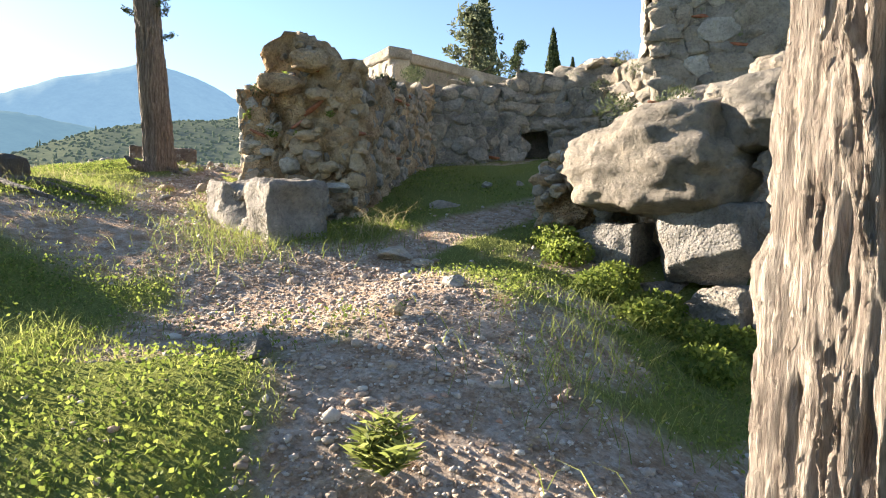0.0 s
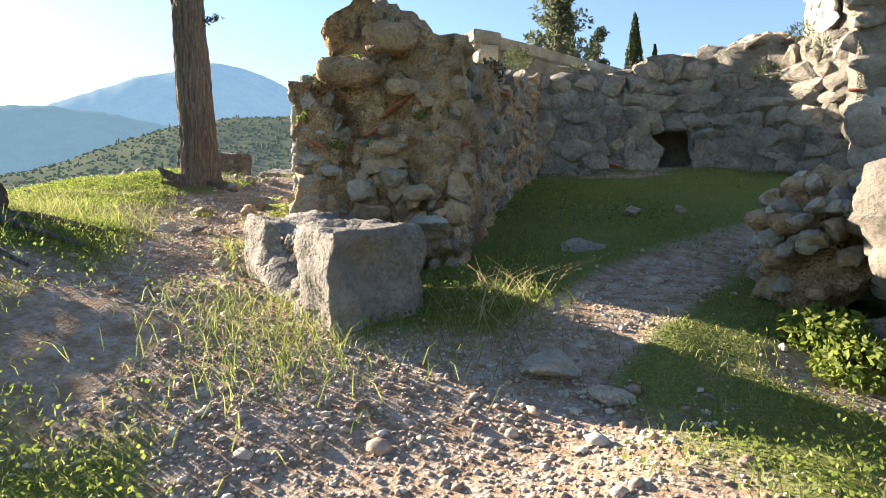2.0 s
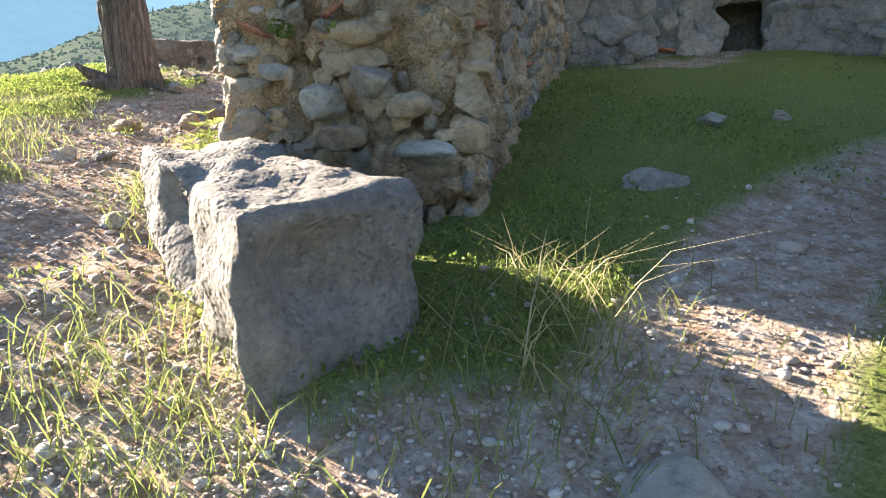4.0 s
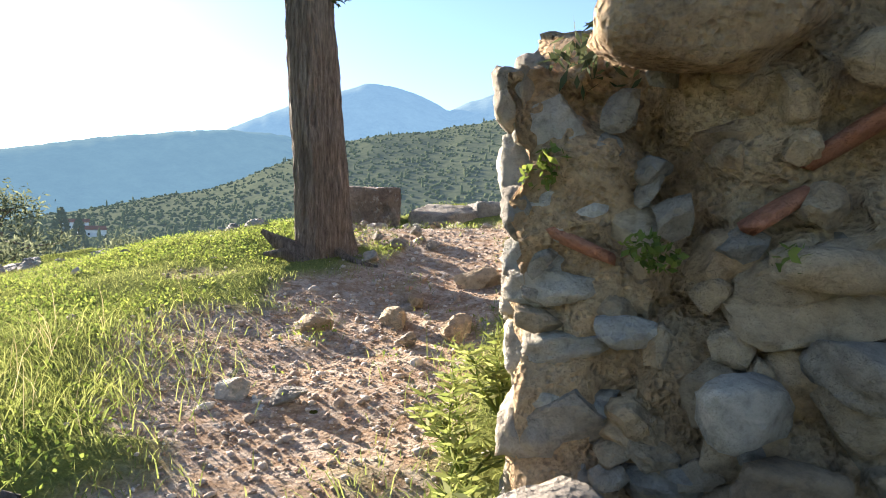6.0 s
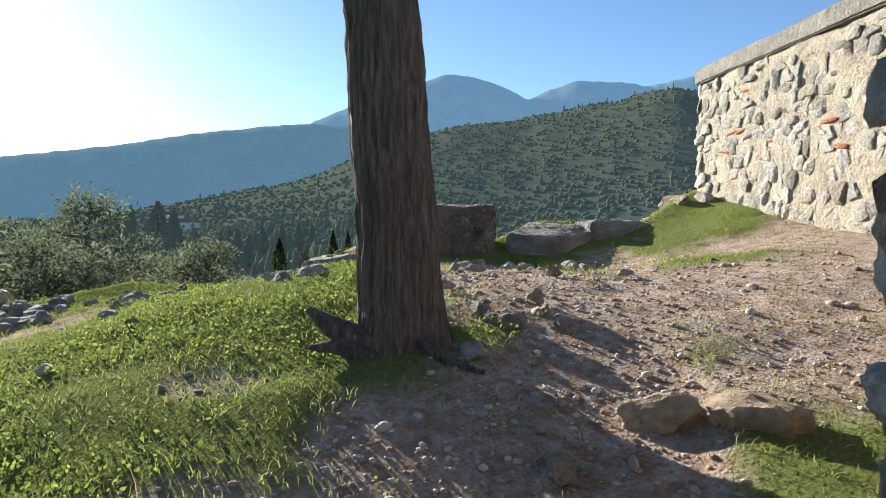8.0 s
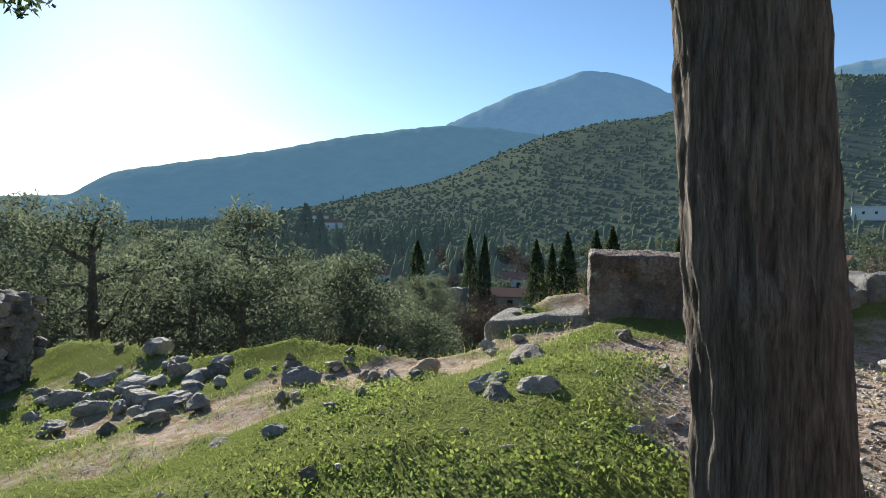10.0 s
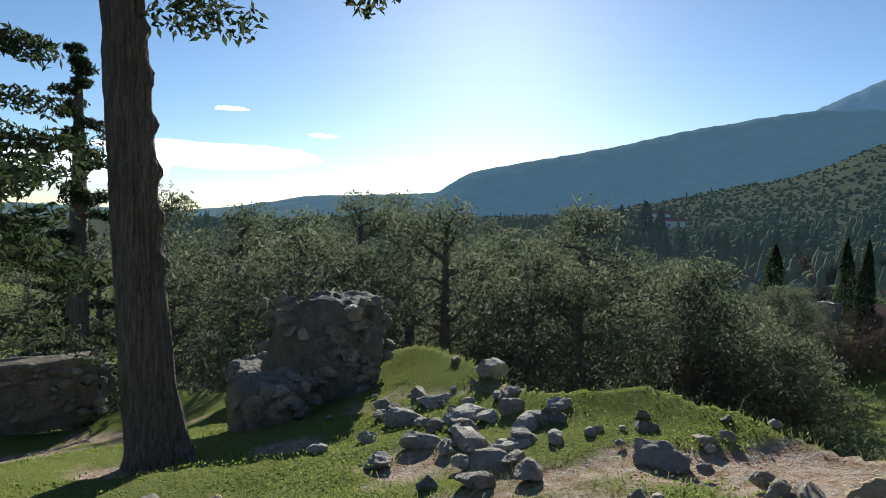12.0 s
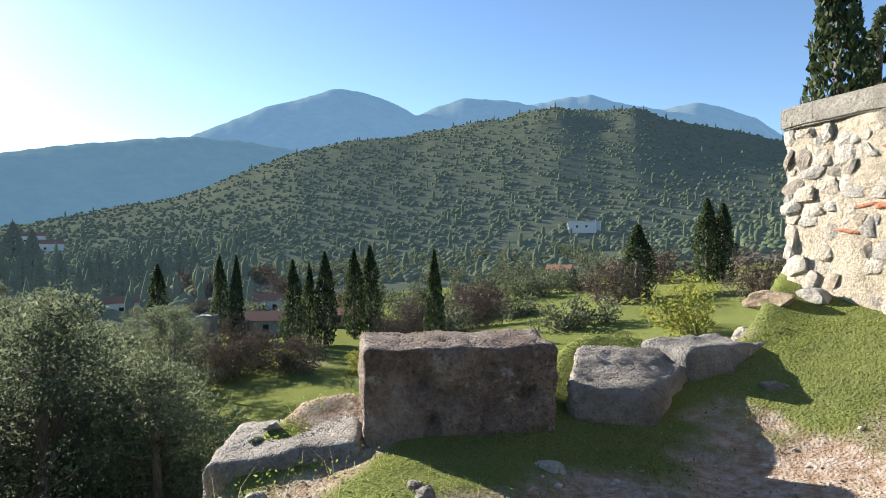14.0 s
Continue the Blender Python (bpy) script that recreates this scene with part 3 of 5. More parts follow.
for zc, sx, sz in corner_col:
    part("stone", rng.choice(CORNERS), thick_wall, m=Matrix.LocRotScale((-2.7 + rng.uniform(-0.03, 0.03), 7.58, zc), Euler((rng.uniform(-0.1, 0.1), rng.uniform(-0.1, 0.1), rng.uniform(-0.2, 0.2))), (sx, 0.17, sz)))
# the pale stones that stand out of the end
for px, py, pz, sx, sy, sz, mat in [(-2.2, 7.36, 2.34, 0.13, 0.14, 0.1, PALE_STONE), (-1.93, 7.4, 2.46, 0.16, 0.12, 0.1, LIMESTONE), (-2.1, 7.38, 2.16, 0.15, 0.12, 0.08, WARM_STONE), (-1.72, 7.4, 2.32, 0.14, 0.1, 0.08, WARM_STONE), (-2.35, 7.4, 3.35, 0.1, 0.1, 0.08, PALE_STONE), (-1.78, 7.32, 1.8, 0.16, 0.14, 0.12, LIMESTONE), (-1.62, 7.4, 2.08, 0.17, 0.1, 0.07, PALE_STONE), (-2.5, 7.42, 2.52, 0.09, 0.08, 0.06, PALE_STONE), (-2.02, 7.4, 2.7, 0.15, 0.08, 0.06, WARM_STONE), (-1.85, 7.38, 3.18, 0.16, 0.09, 0.08, WARM_STONE), (-2.3, 7.36, 3.3, 0.3, 0.16, 0.14, MORTAR), (-1.95, 7.42, 3.6, 0.28, 0.14, 0.15, MORTAR)]:
    part("stone", rock_mesh("stone", mat, int(px * -100), 4, 3, 0.35, 0.16), thick_wall, m=set_pose(px, py, pz, 0.2, sx, sy, sz, 0.1))
lay_stones(thick_wall, (-1.38, 7.6), (-1.32, 9.3), land_at, lambda s: top_long(s) + peak(0.0, s), GREY_STONES + OCHRE_STONES[:2], rng, (0.11, 0.2), (0.13, 0.32), 0.06, 0.2, 130, TILE_BITS, 0.06)
lay_stones(thick_wall, (-1.32, 9.3), (-1.12, 11.6), land_at, lambda s: top_long(s + 1.8), GREY_STONES + OCHRE_STONES[:1], rng, (0.13, 0.22), (0.16, 0.36), 0.07, 0.12, 150, TILE_BITS, 0.06)
lay_stones(thick_wall, (-3.27, 9.5), (-2.83, 7.62), land_at, lambda s: 3.9 - 0.32 * s, CORNERS * 2 + OCHRE_STONES[:2], rng, (0.12, 0.24), (0.16, 0.36), 0.09, 0.12, 110, TILE_BITS, 0.12)
for k in range(26):
    s = rng.uniform(0, 1)
    px, py = rng.uniform(-2.5, -1.45), 7.55 + s * 4.2
    part("stone", rng.choice(GREY_STONES), thick_wall, m=set_pose(px, py, top_long(s * 4.2) + peak(-1.38 - px, s * 4.2) - 0.02, rng.uniform(0, 6), rng.uniform(0.08, 0.2), rng.uniform(0.08, 0.18), rng.uniform(0.06, 0.11), rng.uniform(-0.3, 0.3)))

# the wall at the back of the hollow, with a dark drain hole near its foot
back_wall = thing("ruined_wall", "long grey rubble wall at the back of the hollow, topped with loose rocks", "wall", "ruined walls", "structure")
back_top = knee([(0, 4.28), (1.1, 4.24), (2.2, 4.46), (3.1, 4.56), (4.2, 4.42)])
part("core", masonry_core("core", [(-1.13, 11.63), (0.42, 11.86)], 1.0, land_at, back_top, GREY_MORTAR, 0.1, 0.08, 7), back_wall)
part("core", masonry_core("core", [(0.42, 11.86), (0.53, 11.88), (0.99, 11.9), (1.1, 11.9)], 1.0, lambda x, y: 3.42 if 0.52 < x < 1.02 else 2.5, lambda s: 4.46, GREY_MORTAR, 0.1, 0.05, 8), back_wall)
part("core", masonry_core("core", [(1.08, 11.9), (1.79, 11.63), (2.7, 10.72)], 1.0, land_at, lambda s: back_top(s + 2.2), GREY_MORTAR, 0.1, 0.08, 9), back_wall)
part("core", masonry_core("core", [(0.29, 12.5), (1.42, 12.5)], 0.5, lambda x, y: 2.6, lambda s: 4.2, GREY_MORTAR, 0.12, 0.05, 12), back_wall)
lay_stones(back_wall, (-1.13, 11.63), (0.47, 11.87), land_at, back_top, GREY_STONES, rng, (0.14, 0.26), (0.18, 0.42), 0.08, 0.08, 110, TILE_BITS, 0.03)
lay_stones(back_wall, (0.42, 11.87), (1.11, 11.9), lambda x, y: 3.44, lambda s: 4.46, GREY_STONES, rng, (0.16, 0.28), (0.2, 0.45), 0.08, 0.05, 40)
lay_stones(back_wall, (1.08, 11.9), (1.79, 11.63), land_at, lambda s: 4.5, GREY_STONES, rng, (0.16, 0.28), (0.2, 0.45), 0.08, 0.05, 60)
lay_stones(back_wall, (1.79, 11.63), (2.7, 10.72), land_at, lambda s: 4.46, GREY_STONES, rng, (0.16, 0.3), (0.2, 0.45), 0.08, 0.05, 80)
for k in range(38):
    s = rng.uniform(0, 1)
    px, py = -0.58 + 3.46 * s + rng.uniform(-0.2, 0.2), 12.04 - 0.9 * max(0, s - 0.6) * 2.2 + rng.uniform(-0.1, 0.5)
    part("stone", rng.choice(GREY_STONES + LIGHT_STONES[:2]), back_wall, m=set_pose(px, py, back_top(s * 4.0) + rng.uniform(-0.05, 0.1), rng.uniform(0, 6), rng.uniform(0.12, 0.34), rng.uniform(0.12, 0.26), rng.uniform(0.1, 0.2), rng.uniform(-0.3, 0.3)))


def house_wall(name, label, a, b, thick, z0, z1, cap, stones, core_mat, course, width, limit, skip=0.12, proud=0.072):
    ob = thing(name, label, "wall", kind="structure")
    part("core", masonry_core("core", [a, b], thick, lambda x, y: z0, lambda s: z1, core_mat, 0.14, 0.03, 3), ob)
    lay_stones(ob, a, b, lambda x, y: z0, lambda s: z1 - 0.04, stones, rng, course, width, proud, skip, limit, TILE_BITS, 0.06, 0.05)
    if cap:
        d = Vector((b[0] - a[0], b[1] - a[1], 0))
        n, ang = d.length, math.atan2(d.y, d.x)
        bm = bmesh.new()
        bmesh.ops.create_cube(bm, size=1.0)
        bmesh.ops.scale(bm, vec=(n + 0.1, thick + 0.12, cap), verts=bm.verts)
        bmesh.ops.bevel(bm, geom=bm.edges[:], offset=0.02, segments=2, affect="EDGES")
        bmesh.ops.subdivide_edges(bm, edges=[e for e in bm.edges if e.calc_length() > 0.5], cuts=14)
        for v in bm.verts:
            v.co += Vector((0, noise.noise(v.co * 3) * 0.02, noise.noise(v.co * 2.2 + Vector((7, 0, 0))) * 0.02))
        me = bpy.data.meshes.new("cap")
        bm.to_mesh(me)
        bm.free()
        me.materials.append(CONCRETE)
        out = Vector((d.y, -d.x, 0)).normalized()
        c = (Vector((*a, 0)) + Vector((*b, 0))) / 2 - out * (thick / 2)
        part("cap", me, ob, "rough grey concrete cap", m=pose(c.x, c.y, z1 + cap / 2 - 0.01, 0, 0, math.degrees(ang)))
    return ob


# the walled platform with its concrete cap
A_, B_ = (-5.54, 18.07), (-2.5, 14.4)
side = Vector((0.62, 0.78, 0))
C_ = (B_[0] + side.x * 6.5, B_[1] + side.y * 6.5)
D_ = (A_[0] + side.x * 6.5, A_[1] + side.y * 6.5)
house_wall("platform_wall_west", "pale rubble wall pointed with cream mortar under a concrete cap", A_, B_, 0.5, 3.2, 5.58, 0.24, LIGHT_STONES + LIGHT_STONES + GREY_STONES[:2], CREAM_MORTAR, (0.1, 0.2), (0.1, 0.28), 420, 0.04)
house_wall("platform_wall_south", "pale rubble wall under a concrete cap", (B_[0] + 0.02, B_[1] + 0.06), C_, 0.5, 3.2, 5.55, 0.24, LIGHT_STONES[:4] + GREY_STONES, GREY_MORTAR, (0.16, 0.28), (0.2, 0.42), 150)
house_wall("platform_wall_north", "plain rubble wall under a concrete cap", D_, (A_[0] + 0.05, A_[1] + 0.04), 0.5, 3.0, 5.55, 0.24, GREY_STONES, GREY_MORTAR, (0.3, 0.4), (0.4, 0.7), 0)

# the tower by the boulder wall; its west side paler, imitating sun on it
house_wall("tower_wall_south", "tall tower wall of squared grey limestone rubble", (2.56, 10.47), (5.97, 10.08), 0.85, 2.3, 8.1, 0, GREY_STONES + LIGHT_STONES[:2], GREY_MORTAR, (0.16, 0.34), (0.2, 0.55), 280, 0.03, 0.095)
house_wall("tower_wall_west", "side of a stone tower, paler to stand for sunlight on it", (2.97, 13.63), (2.57, 11.36), 0.85, 3.2, 8.1, 0, LIGHT_STONES, CREAM_MORTAR, (0.18, 0.32), (0.2, 0.5), 150, 0.05, 0.09)

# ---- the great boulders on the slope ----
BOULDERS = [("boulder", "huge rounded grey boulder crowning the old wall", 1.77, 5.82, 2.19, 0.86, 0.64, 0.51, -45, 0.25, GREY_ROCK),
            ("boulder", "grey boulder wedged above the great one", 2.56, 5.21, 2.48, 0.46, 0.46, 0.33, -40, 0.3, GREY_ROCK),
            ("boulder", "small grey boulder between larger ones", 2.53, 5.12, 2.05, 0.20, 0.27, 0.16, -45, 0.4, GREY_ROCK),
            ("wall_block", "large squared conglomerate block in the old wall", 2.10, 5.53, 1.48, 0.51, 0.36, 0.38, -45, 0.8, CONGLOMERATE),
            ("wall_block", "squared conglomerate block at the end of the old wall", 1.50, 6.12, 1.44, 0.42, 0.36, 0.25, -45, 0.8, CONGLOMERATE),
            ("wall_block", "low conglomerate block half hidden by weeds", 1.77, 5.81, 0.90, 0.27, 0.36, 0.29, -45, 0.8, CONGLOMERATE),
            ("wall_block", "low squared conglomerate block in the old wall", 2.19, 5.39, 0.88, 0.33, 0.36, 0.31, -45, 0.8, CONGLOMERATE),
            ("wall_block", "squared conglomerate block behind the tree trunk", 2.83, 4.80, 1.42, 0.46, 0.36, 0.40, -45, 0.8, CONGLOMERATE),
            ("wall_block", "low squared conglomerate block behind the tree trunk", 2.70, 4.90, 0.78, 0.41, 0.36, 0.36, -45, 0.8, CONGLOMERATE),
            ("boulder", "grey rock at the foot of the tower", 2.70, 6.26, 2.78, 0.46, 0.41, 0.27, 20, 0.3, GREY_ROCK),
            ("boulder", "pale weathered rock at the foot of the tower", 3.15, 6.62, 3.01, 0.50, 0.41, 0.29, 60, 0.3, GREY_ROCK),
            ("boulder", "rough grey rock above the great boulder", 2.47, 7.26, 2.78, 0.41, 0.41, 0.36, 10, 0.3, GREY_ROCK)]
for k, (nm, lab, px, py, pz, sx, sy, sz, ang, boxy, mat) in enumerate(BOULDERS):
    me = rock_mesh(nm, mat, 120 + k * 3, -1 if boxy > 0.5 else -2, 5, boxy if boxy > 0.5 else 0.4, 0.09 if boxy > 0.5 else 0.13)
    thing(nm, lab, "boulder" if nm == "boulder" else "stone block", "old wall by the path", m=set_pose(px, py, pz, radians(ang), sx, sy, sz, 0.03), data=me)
# earth heaped behind them
heap = rock_mesh("earth_bank", GROUND_MAT, 201, 2, 5, 0.2, 0.12)
thing("earth_bank", "grassy earth bank behind the great boulders", "bank", kind="structure", m=set_pose(3.24, 7.26, 1.69, 0.4, 2.18, 1.82, 1.14), data=heap)
# rubble end beside the great boulder
rubble = thing("rubble_heap", "sunlit heap of small pale rubble held by old mortar", "rubble")
part("core", rock_mesh("core", MORTAR, 77, 3, 5, 0.3, 0.3), rubble, m=set_pose(1.15, 6.85, 1.96, -0.7, 0.5, 0.38, 0.45))
for k in range(120):
    a, e = rng.uniform(0, 6.28), rng.uniform(-0.75, 1.3)
    part("stone", rng.choice(LIGHT_STONES + OCHRE_STONES), rubble, m=set_pose(1.15 + 0.46 * math.cos(a) * math.cos(e), 6.85 + 0.38 * math.sin(a) * math.cos(e), 1.96 + 0.42 * math.sin(e), rng.uniform(0, 6), rng.uniform(0.06, 0.13), rng.uniform(0.06, 0.12), rng.uniform(0.05, 0.09), rng.uniform(-0.4, 0.4)))


# ---- the fallen blocks ----
def cut_block(name, corners, z0, z1, material, seed, step=0.045, rough=0.02, round_off=0.05, chip=None):
    """A block on four ground corners, with rounded, weathered edges."""
    bm = bmesh.new()
    lo = [bm.verts.new((x, y, z0)) for x, y in corners]
    hi = [bm.verts.new((x, y, z1[i] if isinstance(z1, tuple) else z1)) for i, (x, y) in enumerate(corners)]
    bm.faces.new(lo[::-1]), bm.faces.new(hi)
    for i in range(4):
        bm.faces.new((lo[i], lo[(i + 1) % 4], hi[(i + 1) % 4], hi[i]))
    bmesh.ops.bevel(bm, geom=bm.edges[:], offset=round_off, segments=3, affect="EDGES", profile=0.6)
    for _ in range(5):
        longs = [e for e in bm.edges if e.calc_length() > step * 1.7]
        if not longs:
            break
        bmesh.ops.subdivide_edges(bm, edges=longs, cuts=1, use_grid_fill=True)
        bmesh.ops.triangulate(bm, faces=[f for f in bm.faces if len(f.verts) > 4])
    bm.normal_update()
    off = Vector((seed, 0, 0))
    for v in bm.verts:
        c = v.co
        d = rough * (1.6 * noise.noise(c * 2.5 + off) + noise.noise(c * 7 + off) + 0.8 * noise.noise(c * 18 + off))
        if chip:
            for cx, cy, cz, cr, cd in chip:
                q = (c - Vector((cx, cy, cz))).length / cr
                if q < 1:
                    d -= cd * (1 - q * q) ** 2 * (1 + 0.5 * noise.noise(c * 12))
        pit = noise.noise(c * 26 + off)
        if pit > 0.42:
            d -= (pit - 0.42) * 0.05
        v.co = c + v.normal * d
    for f in bm.faces:
        f.smooth = True
    me = bpy.data.meshes.new(name)
    bm.to_mesh(me)
    bm.free()
    me.materials.append(material)
    return me


thing("stone_block", "large pitted grey conglomerate block lying beside the path", "stone block", data=cut_block("stone_block", [(-1.72, 5.58), (-1.36, 6.2), (-2.62, 7.3), (-3.0, 6.9)], 1.05, (2.03, 2.04, 2.16, 2.14), CONGLOMERATE, 3.0, 0.045, 0.032, 0.06, [(-2.42, 6.28, 1.98, 0.36, 0.24), (-2.3, 6.15, 1.7, 0.28, 0.14), (-1.56, 5.82, 1.78, 0.24, 0.14), (-1.95, 5.75, 1.5, 0.3, 0.08), (-2.7, 6.55, 1.5, 0.3, 0.08)]))
thing("stone_block", "big red-brown conglomerate block with lewis holes on the terrace edge", "stone block", data=cut_block("stone_block", [(-8.62, 13.92), (-7.38, 14.72), (-7.72, 15.3), (-8.98, 14.5)], 2.5, (3.58, 3.56, 3.6, 3.62), BROWN_STONE, 9.0, 0.05, 0.018, 0.05, [(-8.25, 14.15, 3.3, 0.14, 0.2), (-8.1, 14.25, 3.2, 0.12, 0.15), (-8.2, 14.2, 3.02, 0.09, 0.16), (-7.6, 14.57, 3.2, 0.09, 0.16), (-8.35, 14.1, 3.42, 0.07, 0.06), (-7.85, 14.4, 3.35, 0.06, 0.04)]))
thing("stone_block", "low worn grey conglomerate block beside the big one", "stone block", data=cut_block("stone_block", [(-7.38, 14.95), (-6.72, 15.1), (-6.4, 16.5), (-7.5, 16.0)], 2.5, (3.2, 3.12, 3.3, 3.4), CONGLOMERATE, 15.0, 0.06, 0.02, 0.07))
thing("stone_slab", "flat worn grey slab on the terrace edge", "stone slab", data=cut_block("stone_slab", [(-9.55, 13.3), (-8.6, 13.82), (-9.0, 14.6), (-10.0, 14.2)], 2.2, (2.83, 2.95, 2.98, 2.85), CONGLOMERATE, 21.0, 0.06, 0.016, 0.08))
thing("stone_slab", "long flat grey slab set in the terrace edge", "stone slab", data=cut_block("stone_slab", [(-6.5, 15.9), (-5.75, 16.7), (-6.3, 17.3), (-7.0, 16.4)], 2.7, 3.38, CONGLOMERATE, 27.0, 0.07, 0.03, 0.1))

# ---- rocks lying about ----
LOOSE = [rock_mesh("rock", PALE_STONE if k % 2 else LIMESTONE, 300 + k, 7, 3, 0.15, 0.17, True) for k in range(7)]
LOOSE_WARM = [rock_mesh("rock", WARM_STONE, 320 + k, 7, 3, 0.15, 0.17, True) for k in range(3)]
ROCKS = [(0.12, 4.30, 0.13), (-0.55, 5.55, 0.22), (-0.25, 5.3, 0.12), (-0.72, 3.08, 0.2), (-0.12, 3.62, 0.11), (-0.4, 7.9, 0.24), (0.05, 9.0, 0.2), (0.5, 9.05, 0.17), (-7.75, 11.3, 0.17), (-7.5, 11.05, 0.18),
         (-7.25, 11.25, 0.22), (-8.2, 12.25, 0.26), (-9.0, 11.5, 0.22), (-8.85, 11.75, 0.2), (-9.95, 11.3, 0.27), (-10.7, 11.6, 0.22), (-11.4, 10.95, 0.26), (-11.35, 10.35, 0.3), (-10.9, 10.6, 0.26), (-10.6, 10.3, 0.26),
         (-13.2, 11.2, 0.32), (-12.75, 11.45, 0.36), (-12.5, 11.8, 0.42), (-12.0, 11.9, 0.4), (-11.6, 10.0, 0.22), (-12.1, 10.6, 0.3), (-11.9, 11.0, 0.26), (-12.5, 10.1, 0.3), (-12.9, 10.5, 0.35), (-13.4, 10.4, 0.3), (-11.1, 7.9, 0.2),
         (-11.0, 8.35, 0.17), (-8.6, 10.2, 0.13), (-9.0, 10.0, 0.12), (-6.3, 16.2, 0.2), (-5.85, 15.9, 0.14), (-5.2, 10.4, 0.14), (-4.95, 11.1, 0.12), (-6.35, 16.75, 0.35), (-6.0, 17.1, 0.32), (-5.7, 17.5, 0.34),
         (-5.35, 17.6, 0.26), (-9.0, 13.2, 0.12), (-9.9, 12.9, 0.25), (-10.2, 13.1, 0.2), (-3.85, 9.25, 0.24), (-4.35, 9.35, 0.2), (-4.4, 9.75, 0.15), (-4.75, 9.0, 0.2), (-4.15, 10.3, 0.26), (-3.75, 10.4, 0.3), (-4.1, 9.05, 0.1), (-4.45, 7.95, 0.14), (-4.15, 8.0, 0.1), (-3.2, 6.9, 0.12), (-6.4, 12.5, 0.1), (-7.3, 14.1, 0.14)]
for k, (px, py, sz) in enumerate(ROCKS):
    sz = sz * 0.85
    r = random.Random(k)
    warm = (px, py) in ((-3.85, 9.25), (-4.35, 9.35), (-4.4, 9.75), (-4.75, 9.0), (-4.15, 10.3), (-3.75, 10.4)) or k % 9 == 4
    ob = thing("rock", "brown earthy rock half buried in the path" if warm else "grey limestone rock lying in the grass", "rock", "rocks lying on the slope", m=set_pose(px, py, gz(px, py) - sz * 0.08, r.uniform(0, 6), sz * r.uniform(0.75, 1.25), sz * r.uniform(0.6, 0.8), sz * r.uniform(0.45, 0.65), r.uniform(-0.25, 0.25)), data=r.choice(LOOSE_WARM if warm else LOOSE))
r = random.Random(77)
for k in range(110):
    px, py = r.gauss(-12.0, 1.1), r.gauss(10.6, 0.6)
    if k > 60:
        px, py = r.uniform(-11, -5), r.uniform(10.5, 14)
    sz = r.uniform(0.04, 0.13) if k < 60 else r.uniform(0.04, 0.09)
    thing("rock", "small grey limestone rock in the grass", "rock", "rocks lying on the slope", m=set_pose(px, py, gz(px, py) + sz * 0.2, r.uniform(0, 6), sz * 1.2, sz * 0.9, sz * 0.7, r.uniform(-0.3, 0.3)), data=r.choice(LOOSE))


# the ruined pier on the slope and what is left of its wall
def ruin_lump(label, px, py, sx, sy, height, ang, seed):
    ob = thing("masonry_pier", label, "ruin")
    z = gz(px, py)
    part("core", rock_mesh("core", GREY_MORTAR, seed, -3, 5, 0.85, 0.14), ob, m=set_pose(px, py, z + height * 0.4, ang, sx, sy, height * 0.66))
    rr = random.Random(seed)
    for _ in range(int(95 * height * max(sx, sy))):
        a, h = rr.uniform(0, 6.28), rr.uniform(0.0, 0.97)
        k = max(abs(math.cos(a)), abs(math.sin(a)))
        ca, sa = math.cos(a) / k * sx * 0.86, math.sin(a) / k * sy * 0.86
        part("stone", rr.choice(GREY_STONES), ob, m=set_pose(px + ca * math.cos(ang) - sa * math.sin(ang), py + ca * math.sin(ang) + sa * math.cos(ang), z + h * height * 0.98, a + ang, rr.uniform(0.07, 0.15), rr.uniform(0.08, 0.17), rr.uniform(0.06, 0.11), rr.uniform(-0.3, 0.3)))
    return ob


ruin_lump("ruined masonry pier of grey rubble standing on the slope", -15.3, 9.5, 0.85, 0.6, 1.45, 0.9, 401)
ruin_lump("low broken piece of grey rubble masonry", -19.4, 8.6, 0.8, 0.7, 1.3, 0.3, 402)
ruin_lump("low stub of a ruined rubble wall", -14.2, 8.7, 0.45, 0.4, 0.6, 0.5, 403)
ruin_lump("low stub of a ruined rubble wall", -17.2, 8.6, 0.8, 0.4, 0.5, 0.3, 404)
ruin_lump("long low remnant of a rubble wall below the grass", -19.5, 2.8, 0.5, 3.2, 1.2, 0.35, 405)


